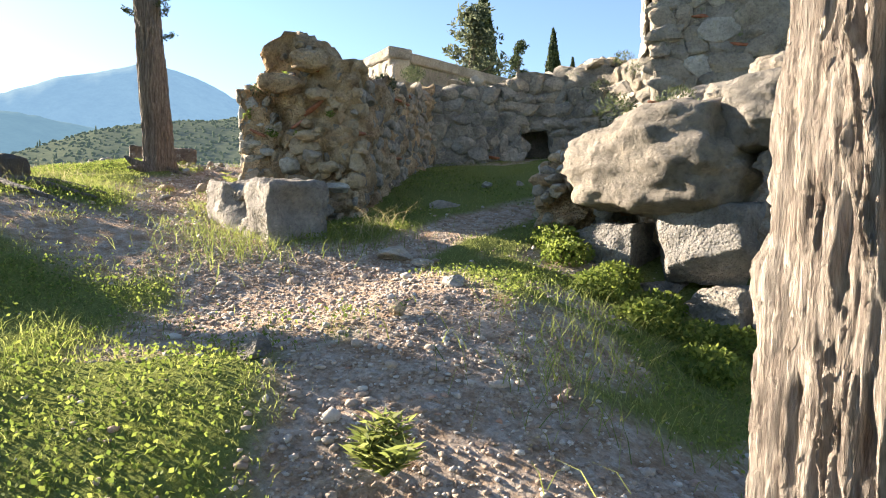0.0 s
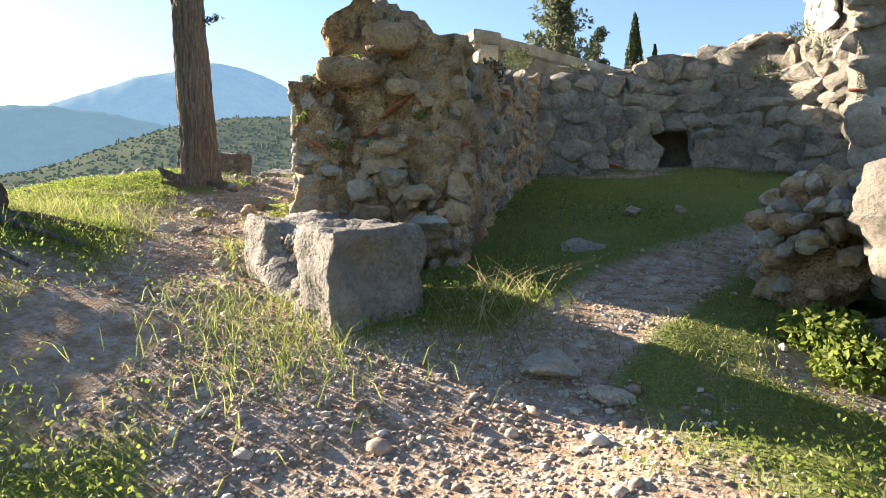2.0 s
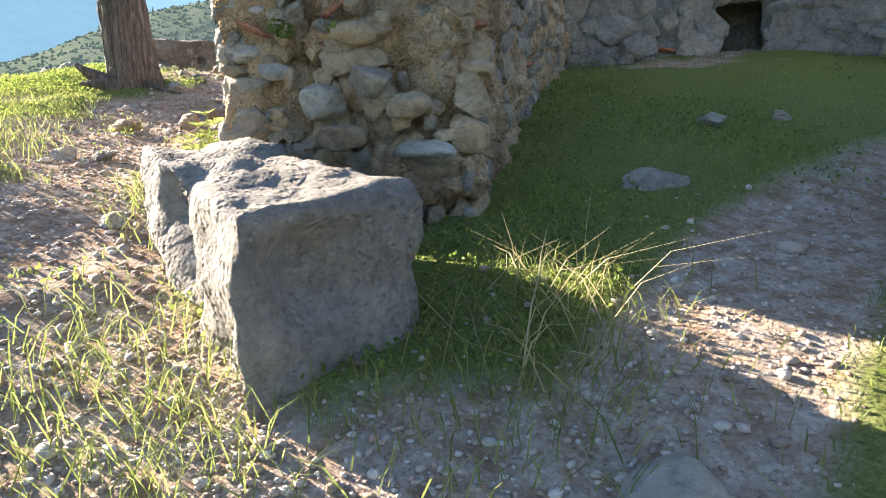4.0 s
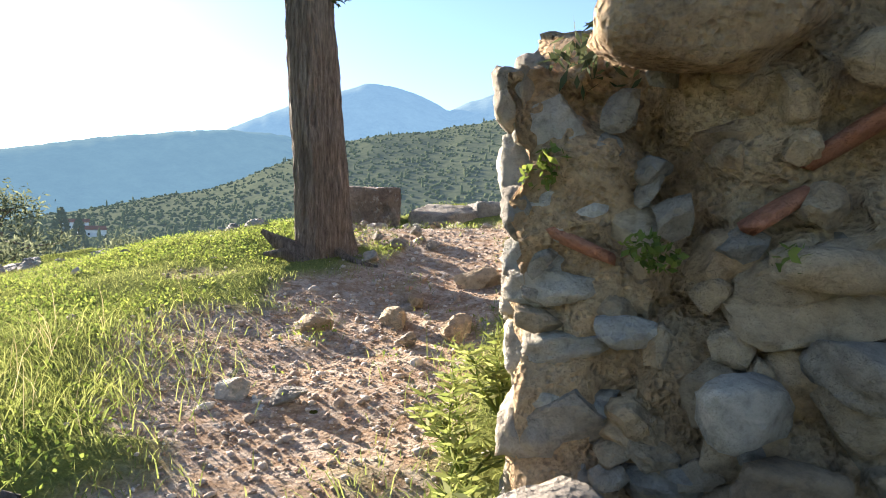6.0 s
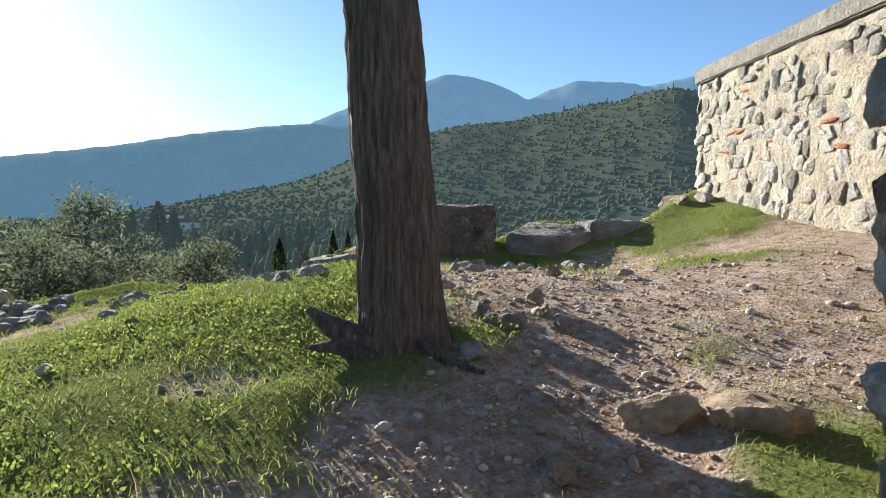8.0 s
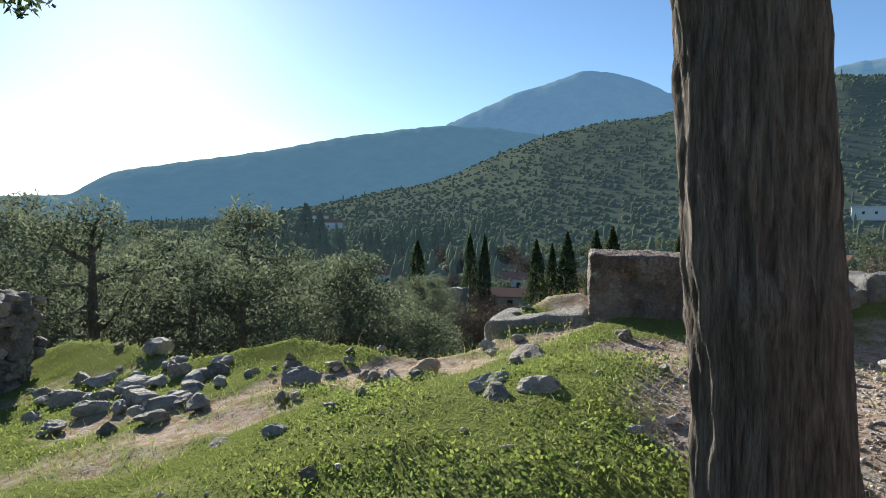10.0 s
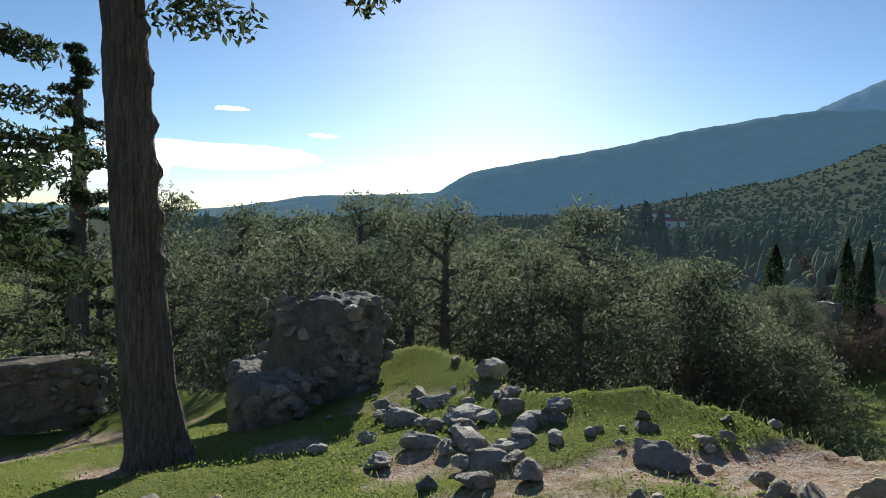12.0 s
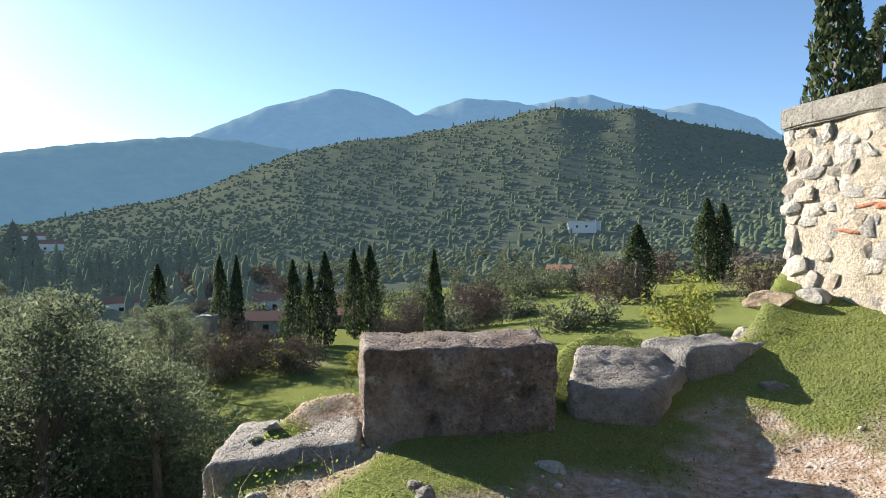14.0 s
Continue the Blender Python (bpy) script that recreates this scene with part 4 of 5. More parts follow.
# ---- trees ----
def trunk_mesh(name, line, radii, material, ring=72, step=0.05, ridge=0.03, twist=0.35, lobes=15, flare=0.0, seed=0, knots=()):
    """A furrowed trunk along a line of points, with a radius at each."""
    pts = [Vector(p) for p in line]
    zs = [p.z for p in pts]
    n = max(8, int((zs[-1] - zs[0]) / step))
    z = np.linspace(zs[0], zs[-1], n)
    cx, cy = np.interp(z, zs, [p.x for p in pts]), np.interp(z, zs, [p.y for p in pts])
    for c in (cx, cy):
        for _ in range(6):
            c[1:-1] = (c[:-2] + 2 * c[1:-1] + c[2:]) / 4
    rad = np.interp(z, zs, radii)
    a = np.linspace(0, 2 * np.pi, ring, endpoint=False)
    zz, aa = np.meshgrid(z, a, indexing="ij")
    h = zz - zs[0]
    warp = aa + twist * h + 0.45 * fbm(h * 2.2, np.cos(aa) * 1.5 + seed, 4, seed)
    u, v = warp * lobes / (2 * np.pi), h * 2.2
    rid = 1 - np.abs(2 * pnoise(u, v, lobes, seed) - 1)
    rid = 0.6 * rid ** 1.3 + 0.4 * (1 - np.abs(2 * pnoise(u * 2, v * 2.3, lobes * 2, seed + 3) - 1))
    fine = pnoise(u * 4, v * 5, lobes * 4, seed + 5)
    r = rad[:, None] * (1 + 0.07 * np.sin(aa * 3 + seed + h * 0.6) + 0.04 * np.sin(aa * 5 + h)) + ridge * (rid - 0.5) * 1.6 + ridge * 0.5 * (fine - 0.5)
    r = r + flare * np.exp(-h / 0.28) * (0.5 + 0.5 * np.sin(aa * 4 + seed)) + 0.4 * flare * np.exp(-h / 0.2)
    for ka, kz, kr, kd in knots:
        da = np.angle(np.exp(1j * (aa - ka))) * rad[:, None]
        q = np.hypot(da, h - kz) / kr
        r = r + kd * np.exp(-q * q * 2) - kd * 1.2 * np.exp(-q * q * 14)
    verts = np.stack([cx[:, None] + r * np.cos(aa), cy[:, None] + r * np.sin(aa), zz], -1).reshape(-1, 3)
    return mesh_from(name, verts, sheet_faces(n, ring, True), material)


def limb_mesh(name, segments, material, sides=7):
    """Tapered limbs: each a list of (point, radius)."""
    verts, faces = [], []
    for seg in segments:
        base = len(verts)
        for i, (p, rad) in enumerate(seg):
            q = seg[min(i + 1, len(seg) - 1)][0] - seg[max(i - 1, 0)][0]
            d = q.normalized() if q.length > 1e-6 else Vector((0, 0, 1))
            s = d.cross(Vector((0.3, 0.2, 1))).normalized()
            t = d.cross(s)
            for k in range(sides):
                a = 6.2832 * k / sides
                verts.append(p + (s * math.cos(a) + t * math.sin(a)) * rad)
        faces.extend((f + base).tolist() for f in sheet_faces(len(seg), sides, True))
    return mesh_from(name, [tuple(v) for v in verts], faces, material)


def leaves_mesh(name, centres, length, width, material, rng, up=0.0, out=None):
    """Many small pointed leaves or sprays, one at each centre."""
    n = len(centres)
    d = rng.normal(size=(n, 3))
    if out is not None:
        d = d * 0.7 + out
    d[:, 2] += up
    d /= np.linalg.norm(d, axis=1, keepdims=True) + 1e-9
    s = np.cross(d, rng.normal(size=(n, 3)))
    s /= np.linalg.norm(s, axis=1, keepdims=True) + 1e-9
    L = length * rng.uniform(0.6, 1.3, (n, 1))
    W = width * rng.uniform(0.6, 1.3, (n, 1))
    v = np.stack([centres - d * L * 0.5, centres + s * W * 0.5, centres + d * L * 0.5, centres - s * W * 0.5], 1).reshape(-1, 3)
    return mesh_from(name, v, np.arange(4 * n).reshape(n, 4), material, False)


def clump_points(spots, radii, per, rng, squash=0.7):
    c = np.repeat(np.asarray(spots, float), per, 0)
    r = np.repeat(np.asarray(radii, float), per)[:, None]
    d = rng.normal(size=c.shape)
    d /= np.linalg.norm(d, axis=1, keepdims=True)
    d *= rng.uniform(0.25, 1.0, (len(c), 1)) ** 0.5
    d[:, 2] *= squash
    return c + d * r, d


def walk_limb(start, direction, length, r0, rng, droop=0.0, n=6):
    p, d, out = Vector(start), Vector(direction).normalized(), []
    for i in range(n + 1):
        out.append((p.copy(), r0 * (1 - 0.85 * i / n)))
        d = (d + Vector(rng.normal(size=3)) * 0.16 + Vector((0, 0, -droop))).normalized()
        p = p + d * (length / n)
    return out


def pine(height, spread, rng, leaf=0.2, per=190, clumps=46, mat=None, shape="round"):
    """Aleppo pine: trunk, limbs and a loose crown of needle clumps, about its own base."""
    ob = bpy.data.objects.new("pine_tree", None)
    scene.collection.objects.link(ob)
    lean = rng.normal(size=2) * 0.06 * height
    line = [(0, 0, -0.5), (lean[0] * 0.3, lean[1] * 0.3, height * 0.35), (lean[0], lean[1], height * 0.86)]
    part("trunk", trunk_mesh("trunk", line, [0.03 * height, 0.022 * height, 0.008 * height], BARK, 12, 0.6, 0.01, 0.2, 7, 0.02, 3), ob)
    segs, spots, radii = [], [], []
    for k in range(clumps):
        h = rng.uniform(0.3, 1.0)
        z = height * (0.14 + 0.82 * (k + 0.5) / clumps)
        f = (z / height - 0.14) / 0.86
        reach = spread * (math.sin(min(1, f * 0.85 + 0.2) * math.pi) ** 0.6 if shape == "round" else (1.05 - f) ** 0.8) * rng.uniform(0.45, 1.05)
        a = rng.uniform(0, 6.283)
        base = Vector((lean[0] * z / height, lean[1] * z / height, z - reach * 0.25))
        seg = walk_limb(base, (math.cos(a), math.sin(a), 0.35), reach, 0.006 * height, rng)
        segs.append(seg)
        for q in (0.6, 1.0):
            p = seg[int(q * 6)][0]
            spots.append(p), radii.append(spread * rng.uniform(0.13, 0.24) * (0.7 + 0.3 * q))
    part("branching", limb_mesh("branching", segs, BARK, 5), ob)
    pts, d = clump_points([tuple(p) for p in spots], radii, per // 2, rng, 0.65)
    part("crown", leaves_mesh("crown", pts, leaf, leaf * 0.3, mat or PINE_MAT, rng, 0.25, d * 0.6), ob)
    return ob


def cypress(height, width, rng, n=5200, leaf=0.2, ragged=0.12, mat=None):
    ob = bpy.data.objects.new("cypress_tree", None)
    scene.collection.objects.link(ob)
    part("trunk", trunk_mesh("trunk", [(0, 0, -0.5), (0, 0, height * 0.5), (0, 0, height * 0.9)], [0.02 * height, 0.013 * height, 0.004 * height], BARK, 10, 0.6, 0.01, 0.2, 7, 0.01, 2), ob)
    f = rng.uniform(0, 1, n) ** 0.8
    a = rng.uniform(0, 6.283, n)
    prof = np.sin(np.clip(f * 0.93 + 0.07, 0, 1) ** 0.62 * np.pi) ** 0.75
    lob = 1 + ragged * 2.4 * (vnoise(a * 1.3, f * 9, 3) - 0.5)
    r = width * 0.5 * prof * lob * rng.uniform(0.55, 1.05, n)
    pts = np.stack([r * np.cos(a), r * np.sin(a), height * (0.05 + 0.95 * f)], -1)
    out = np.stack([np.cos(a) * 0.35, np.sin(a) * 0.35, np.full(n, 0.9)], -1)
    part("crown", leaves_mesh("crown", pts, leaf, leaf * 0.4, mat or CYPRESS_MAT, rng, 0.6, out), ob)
    return ob


def bush(size, rng, mat, n=900, leaf=0.14, bare=False):
    ob = bpy.data.objects.new("bush", None)
    scene.collection.objects.link(ob)
    segs = [walk_limb((0, 0, -0.1), (*(rng.normal(size=2) * 0.8), 1.0), size * rng.uniform(0.7, 1.1), 0.02 * size, rng) for _ in range(9)]
    part("stem", limb_mesh("stem", segs, BARK, 4), ob)
    spots = [tuple(s[k][0]) for s in segs for k in (3, 5, 6)]
    pts, d = clump_points(spots, [size * 0.32] * len(spots), max(8, n // len(spots)), rng, 0.8)
    part("crown", leaves_mesh("crown", pts, leaf, leaf * (0.12 if bare else 0.42), mat, rng, 0.2, d * 0.5), ob)
    return ob


def place(ob, px, py, scale=1.0, ang=0.0, sink=0.0, z=None):
    ob.matrix_basis = Matrix.LocRotScale((px, py, (float(land(px, py)) if z is None else z) - sink), Euler((0, 0, ang)), (scale, scale, scale))
    return ob


nrng = np.random.default_rng(8)
# the cypress that the path climbs past
main_z = gz(-5.75, 10.35)
tree_main = thing("tree", "tall bare-trunked old cypress beside the path, leaning a little", "tree", m=pose(-5.68, 10.38, main_z - 0.17))
part("trunk", trunk_mesh("trunk", [(0, 0, 0), (-0.04, -0.02, 0.8), (-0.1, -0.05, 1.8), (-0.18, -0.09, 3.2), (-0.25, -0.12, 5.0), (-0.3, -0.1, 8.5), (-0.3, 0, 12)], [0.24, 0.225, 0.215, 0.195, 0.17, 0.12, 0.05], BARK, 170, 0.045, 0.024, 0.15, 34, 0.06, 1, [(-1.2, 1.16, 0.1, 0.025), (-1.9, 2.2, 0.12, 0.03), (-0.9, 2.5, 0.09, 0.025)]), tree_main, "grey-brown fibrous bark with knots")
segs = []
for k in range(30):
    a, z = nrng.uniform(0, 6.283), nrng.uniform(5.6, 11.5)
    segs.append(walk_limb((-0.3, 0, z), (math.cos(a), math.sin(a), 0.5), nrng.uniform(0.8, 2.0) * (1.2 - (z - 5.6) / 9), 0.04, nrng))
part("branching", limb_mesh("branching", segs, BARK), tree_main)
pts, d = clump_points([tuple(s[k][0]) for s in segs for k in (4, 6)], [0.45] * 60, 130, nrng, 0.8)
part("crown", leaves_mesh("crown", pts, 0.13, 0.04, CYPRESS_MAT, nrng, 0.3, d * 0.5), tree_main)
twigs, tips = [], []
for a, z, ln in [(0.2, 2.75, 0.3), (-0.4, 2.85, 0.35), (3.0, 3.1, 0.3), (0.1, 2.35, 0.3), (-1.2, 3.4, 0.4), (2.6, 3.6, 0.4), (-2.0, 2.7, 0.2), (0.5, 3.8, 0.5), (3.3, 4.2, 0.5)]:
    seg = walk_limb((-0.19 + 0.2 * math.cos(a), -0.1 + 0.2 * math.sin(a), z), (math.cos(a), math.sin(a), 0.4), ln, 0.012, nrng)
    twigs.append(seg), tips.extend(tuple(p) for p, _ in seg[2:])
part("twig", limb_mesh("twig", twigs, BARK, 5), tree_main)
pts, d = clump_points(tips, [0.07] * len(tips), 26, nrng)
part("sprig", leaves_mesh("sprig", pts, 0.07, 0.018, CYPRESS_MAT, nrng, 0.3, d * 0.5), tree_main, "small dark green sprigs")
for ang, ln in ((-2.4, 0.45), (-1.7, 0.3), (-0.5, 0.48), (2.8, 0.36)):
    seg = []
    for k in range(7):
        x, y = 0.16 * math.cos(ang) + math.cos(ang + 0.07 * k) * ln * k / 6, 0.16 * math.sin(ang) + math.sin(ang + 0.07 * k) * ln * k / 6
        seg.append((Vector((x, y, gz(-5.68 + x, 10.38 + y) - main_z + 0.17 + 0.08 * (1 - k / 6) ** 2 - 0.02)), 0.045 * (1 - 0.75 * k / 6)))
    part("root", limb_mesh("root", [seg], OLD_WOOD, 9), tree_main, "weathered surface root")

# the broken stump leaning out beside it
bz = gz(-5.95, 10.1)
broken = thing("tree_stump", "broken grey stump of an old root beside the cypress", "stump")
part("trunk", limb_mesh("trunk", [[(Vector((-5.62, 10.22, bz - 0.1)), 0.1), (Vector((-5.78, 10.12, bz + 0.04)), 0.085), (Vector((-5.94, 10.02, bz + 0.12)), 0.065), (Vector((-6.06, 9.95, bz + 0.22)), 0.02)], [(Vector((-5.66, 10.1, bz - 0.08)), 0.07), (Vector((-5.82, 9.96, bz + 0.03)), 0.05), (Vector((-5.96, 9.86, bz + 0.02)), 0.015)]], OLD_WOOD, 11), broken)

# the trunk close to the start
near_z = gz(1.33, 1.37)
tree_near = thing("tree", "thick old cypress with pale deeply furrowed bark in the sun", "tree", m=pose(1.364, 1.383, near_z - 0.15))
part("trunk", trunk_mesh("trunk", [(0, 0, 0), (0.0, 0.02, 0.8), (0.03, 0.02, 1.6), (0.09, 0.0, 2.6), (0.11, 0, 3.3)], [0.29, 0.27, 0.26, 0.25, 0.24], PALE_BARK, 420, 0.022, 0.034, 0.2, 84, 0.03, 6, [(2.5, 1.25, 0.09, 0.04)]), tree_near, "pale twisted furrowed bark")
part("upper_trunk", trunk_mesh("upper_trunk", [(0.1, 0, 3.2), (0.14, 0, 5), (0.15, 0, 11)], [0.242, 0.22, 0.1], PALE_BARK, 60, 0.1, 0.03, 0.22, 24, 0.0, 6), tree_near)
segs = [walk_limb((0.2, 0, z), (math.cos(a), math.sin(a), 0.4), nrng.uniform(1.2, 2.6), 0.05, nrng) for a, z in zip(nrng.uniform(0, 6.283, 26), nrng.uniform(4.5, 10.5, 26))]
part("branching", limb_mesh("branching", segs, BARK), tree_near)
pts, d = clump_points([tuple(s[k][0]) for s in segs for k in (3, 5, 6)], [0.5] * 78, 110, nrng, 0.8)
part("crown", leaves_mesh("crown", pts, 0.15, 0.05, CYPRESS_MAT, nrng, 0.3, d * 0.5), tree_near)

# the big cypress down the slope, with boughs above
t2z = gz(-12.6, 7.75)
tree_slope = thing("tree", "big cypress with a flared trunk, knobbly branch stubs and dark boughs", "tree", m=pose(-12.6, 7.75, t2z - 0.15))
part("trunk", trunk_mesh("trunk", [(0, 0, 0), (-0.02, -0.1, 0.8), (-0.03, -0.2, 2.2), (-0.03, -0.33, 4.5), (-0.05, -0.4, 8), (-0.05, -0.4, 13)], [0.27, 0.225, 0.195, 0.175, 0.15, 0.05], BARK, 150, 0.05, 0.022, 0.15, 28, 0.09, 9, [(1.2, 2.0 + 0.42 * k, 0.1, 0.09) for k in range(8)]), tree_slope)
segs = []
for a, z, ln in [(0.9, 5.3, 2.4), (0.5, 5.9, 2.0), (1.4, 6.3, 2.6), (2.2, 6.6, 2.0), (3.1, 6.9, 2.2), (-2.0, 6.3, 2.2), (-1.2, 6.2, 2.0), (1.3, 4.9, 1.0), (1.8, 5.3, 1.2), (1.1, 5.8, 1.2), (-0.3, 6.6, 2.2), (2.7, 6.5, 1.5), (0.2, 7.4, 2.2), (1.9, 7.6, 2.2), (3.6, 7.2, 2.2), (-0.9, 7.8, 2.2), (1.0, 9, 1.8), (2.9, 9.2, 1.7), (-1.6, 9, 1.8), (0, 10.4, 1.4), (2, 10.8, 1.3), (4, 10.6, 1.3), (1, 12, 0.9)]:
    segs.append(walk_limb((-0.04, -0.34, z), (math.cos(a), math.sin(a), 0.25), ln, 0.05, nrng, 0.06))
part("branching", limb_mesh("branching", segs, BARK), tree_slope)
hang, hr = [], []
for s in segs:
    for k in (2, 3, 4, 5, 6):
        p = s[k][0]
        hang.append((p.x, p.y, p.z)), hr.append(0.34)
        hang.append((p.x + nrng.normal() * 0.15, p.y + nrng.normal() * 0.15, p.z - nrng.uniform(0.2, 0.7))), hr.append(0.26)
pts, d = clump_points(hang, hr, 95, nrng, 0.9)
part("crown", leaves_mesh("crown", pts, 0.11, 0.04, CYPRESS_MAT, nrng, -0.2, d * 0.4), tree_slope)


def bough_tree(label, px, py, height, reach, low, seed, dens=55):
    """A dark conifer with long drooping boughs from low down."""
    g = np.random.default_rng(seed)
    z0 = float(land(px, py))
    ob = thing("conifer_tree", label, "tree", "dark conifers west of the terrace", m=pose(px, py, z0 - 0.2))
    part("trunk", trunk_mesh("trunk", [(0, 0, 0), (0.05, 0, height * 0.5), (0, 0, height * 0.95)], [0.03 * height, 0.02 * height, 0.005 * height], BARK, 24, 0.2, 0.015, 0.2, 9, 0.05, seed), ob)
    ss, sp, sr = [], [], []
    for k in range(44):
        f = (k + 0.5) / 44
        z = height * (low + (0.97 - low) * f)
        a = g.uniform(0, 6.283)
        s = walk_limb((0, 0, z), (math.cos(a), math.sin(a), 0.15), reach * (1.05 - f) ** 0.7 * g.uniform(0.7, 1.1), 0.05, g, 0.05)
        ss.append(s)
        for q in (2, 3, 4, 5, 6):
            sp.append(tuple(s[q][0])), sr.append(0.16 * reach)
    part("branching", limb_mesh("branching", ss, BARK, 5), ob)
    pp, dd = clump_points(sp, sr, dens, g, 0.55)
    part("crown", leaves_mesh("crown", pp, 0.2, 0.06, CYPRESS_MAT, g, -0.1, dd * 0.5), ob)
    return ob


bough_tree("dark conifer with long drooping boughs beside the terrace", -15.8, 4.1, 12, 2.6, 0.1, 31, 75)
bough_tree("dark conifer with ragged boughs below the terrace", -20.5, 3.2, 12, 3.0, 0.12, 32)
bough_tree("tall dark conifer behind the big cypress", -27.5, 3.2, 15, 1.9, 0.08, 33)

# ---- pines below the terrace ----
def spot(az, r):
    a = radians(az)
    return CENTRE[0] - r * math.sin(a), CENTRE[1] + r * math.cos(a)


extra = random.Random(21)
pine_kinds = [pine(9.5, 4.3, np.random.default_rng(50 + k), 0.17, 260, 44) for k in range(4)]
r = random.Random(5)
PINES = [(64, 33, 9.5), (69, 36, 10), (74, 27, 8.6), (77, 34, 10.3), (80, 25, 8.2), (83, 31, 9.2), (87, 28, 8.6), (92, 33, 9.2), (97, 27, 8.2), (101, 34, 9), (61, 40, 9), (57, 46, 8.6), (71, 47, 9.6), (79, 46, 10), (90, 45, 9.6), (99, 46, 9),
         (66, 58, 8.4), (74, 62, 8.6), (84, 60, 9), (95, 60, 9), (106, 40, 9), (110, 30, 8.2), (62, 66, 8), (58, 60, 7.4), (68, 28, 6.6), (85, 22, 6), (63, 24, 5), (89, 38, 9.6), (70, 75, 9), (55, 80, 7.5), (60, 92, 8), (66, 95, 8.5), (75, 90, 9), (53, 104, 7.5), (58, 118, 8), (64, 125, 8), (116, 44, 10), (50, 62, 7), (47, 70, 7), (54, 58, 7.5), (51, 78, 7.5), (49, 92, 8), (56, 36, 6.5), (53, 44, 6.5), (60, 52, 8), (94, 40, 10), (82, 40, 10), (72, 40, 9.5)]
PINES += [(extra.uniform(43, 63), extra.uniform(26, 80), extra.uniform(4.5, 7)) for _ in range(14)]
for k, (az, dist, h) in enumerate(PINES):
    src = pine_kinds[k % 4]
    ob = src if k < 4 else copy_thing(src, Matrix())
    px, py = spot(az, dist)
    rise = r.choice((-2.2, -1.0, 0.3, 1.4, 2.7)) if az > 63 else r.uniform(-3.6, -1.2) if az > 53 else r.uniform(-7.5, -4.0)
    top = 4.0 + dist * math.tan(radians(rise))
    place(ob, px, py, max(0.45, (top - float(land(px, py))) / 9.6), r.uniform(0, 6), 0.3)
    tagged(ob, "grey-green Aleppo pine with a loose rounded crown below the terrace", "tree", "pines below the terrace")

cyp_kinds = [cypress(10, 1.9, np.random.default_rng(90 + k), 3400, 0.34, 0.12 if k == 0 else 0.34) for k in range(3)]
# cypresses far off wear the faintly glowing foliage, for haze
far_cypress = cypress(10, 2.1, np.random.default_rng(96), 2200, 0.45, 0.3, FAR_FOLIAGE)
CYPRESSES = [(25.2, 62, 13.2, 0.85), (37, 84, 12, 1.2), (35.6, 88, 11, 0.9), (34.3, 86, 12.5, 1.3), (31.8, 90, 12.5, 1.2), (30.4, 92, 13, 1.2), (41.5, 100, 13, 0.9), (42.8, 104, 13, 1.0), (47.5, 112, 12, 1.4), (7.2, 105, 12, 2.4), (1.6, 120, 15, 1.6), (0.4, 122, 14, 1.8),
             (50, 150, 11, 1.2), (51, 155, 12, 1.2), (52.3, 160, 11, 1.2), (53, 150, 10, 1.2), (54.2, 165, 12, 1.2), (55.5, 160, 11, 1.2), (48.8, 165, 12, 1.2), (56.6, 172, 13, 1.4), (58, 180, 12, 1.2), (49.5, 175, 11, 1), (60.5, 200, 13, 1.5), (61.3, 205, 12, 1.3), (63, 215, 12, 1.2),
             (47.2, 180, 12, 1.2), (45.8, 190, 12, 1.2), (44.6, 185, 11, 1.2), (51.6, 190, 12, 1.1), (56, 230, 15, 1.5), (59.2, 240, 16, 1.4), (57.2, 235, 17, 2.0)]
for k, (az, dist, h, wide) in enumerate(CYPRESSES):
    src = cyp_kinds[k % 3] if dist < 140 else far_cypress
    ob = src if k < 3 or k == 12 else copy_thing(src, Matrix())
    x, y = spot(az, dist)
    ob.matrix_basis = Matrix.LocRotScale((x, y, float(land(x, y)) - 0.4), Euler((0, 0, r.uniform(0, 6))), (h / 10 * wide, h / 10 * wide, h / 10))
    tagged(ob, "dark slender cypress standing in the valley fields", "tree", "cypresses in the valley")
# cypresses on the height behind the walls
for az, dist, h, wide, z in [(3.9, 38, 12.5, 1.0, 3.5), (-2.3, 46, 12, 0.8, 4), (-4.0, 50, 11, 0.7, 4)]:
    ob = copy_thing(cyp_kinds[0], Matrix())
    a = radians(az)
    ob.matrix_basis = Matrix.LocRotScale((0.6 - dist * math.sin(a), dist * math.cos(a), z), Euler((0, 0, az)), (h / 10 * wide, h / 10 * wide, h / 10))
    tagged(ob, "dark green cypress rising behind the ruined walls", "tree", "cypresses behind the walls")
back_fir = pine(11, 2.2, np.random.default_rng(61), 0.3, 120, 40, CYPRESS_MAT, "cone")
tagged(place(back_fir, -0.3, 42, 1.0, 1.0, 0, 3.2), "ragged dark conifer behind the ruined walls", "tree")
wall_fir = pine(8, 2.6, np.random.default_rng(62), 0.26, 170, 44, PINE_MAT, "cone")
tagged(place(wall_fir, -2.2, 25.0, 1.0, 2.0, 0, 2.6), "green conifer growing behind the capped wall", "tree")

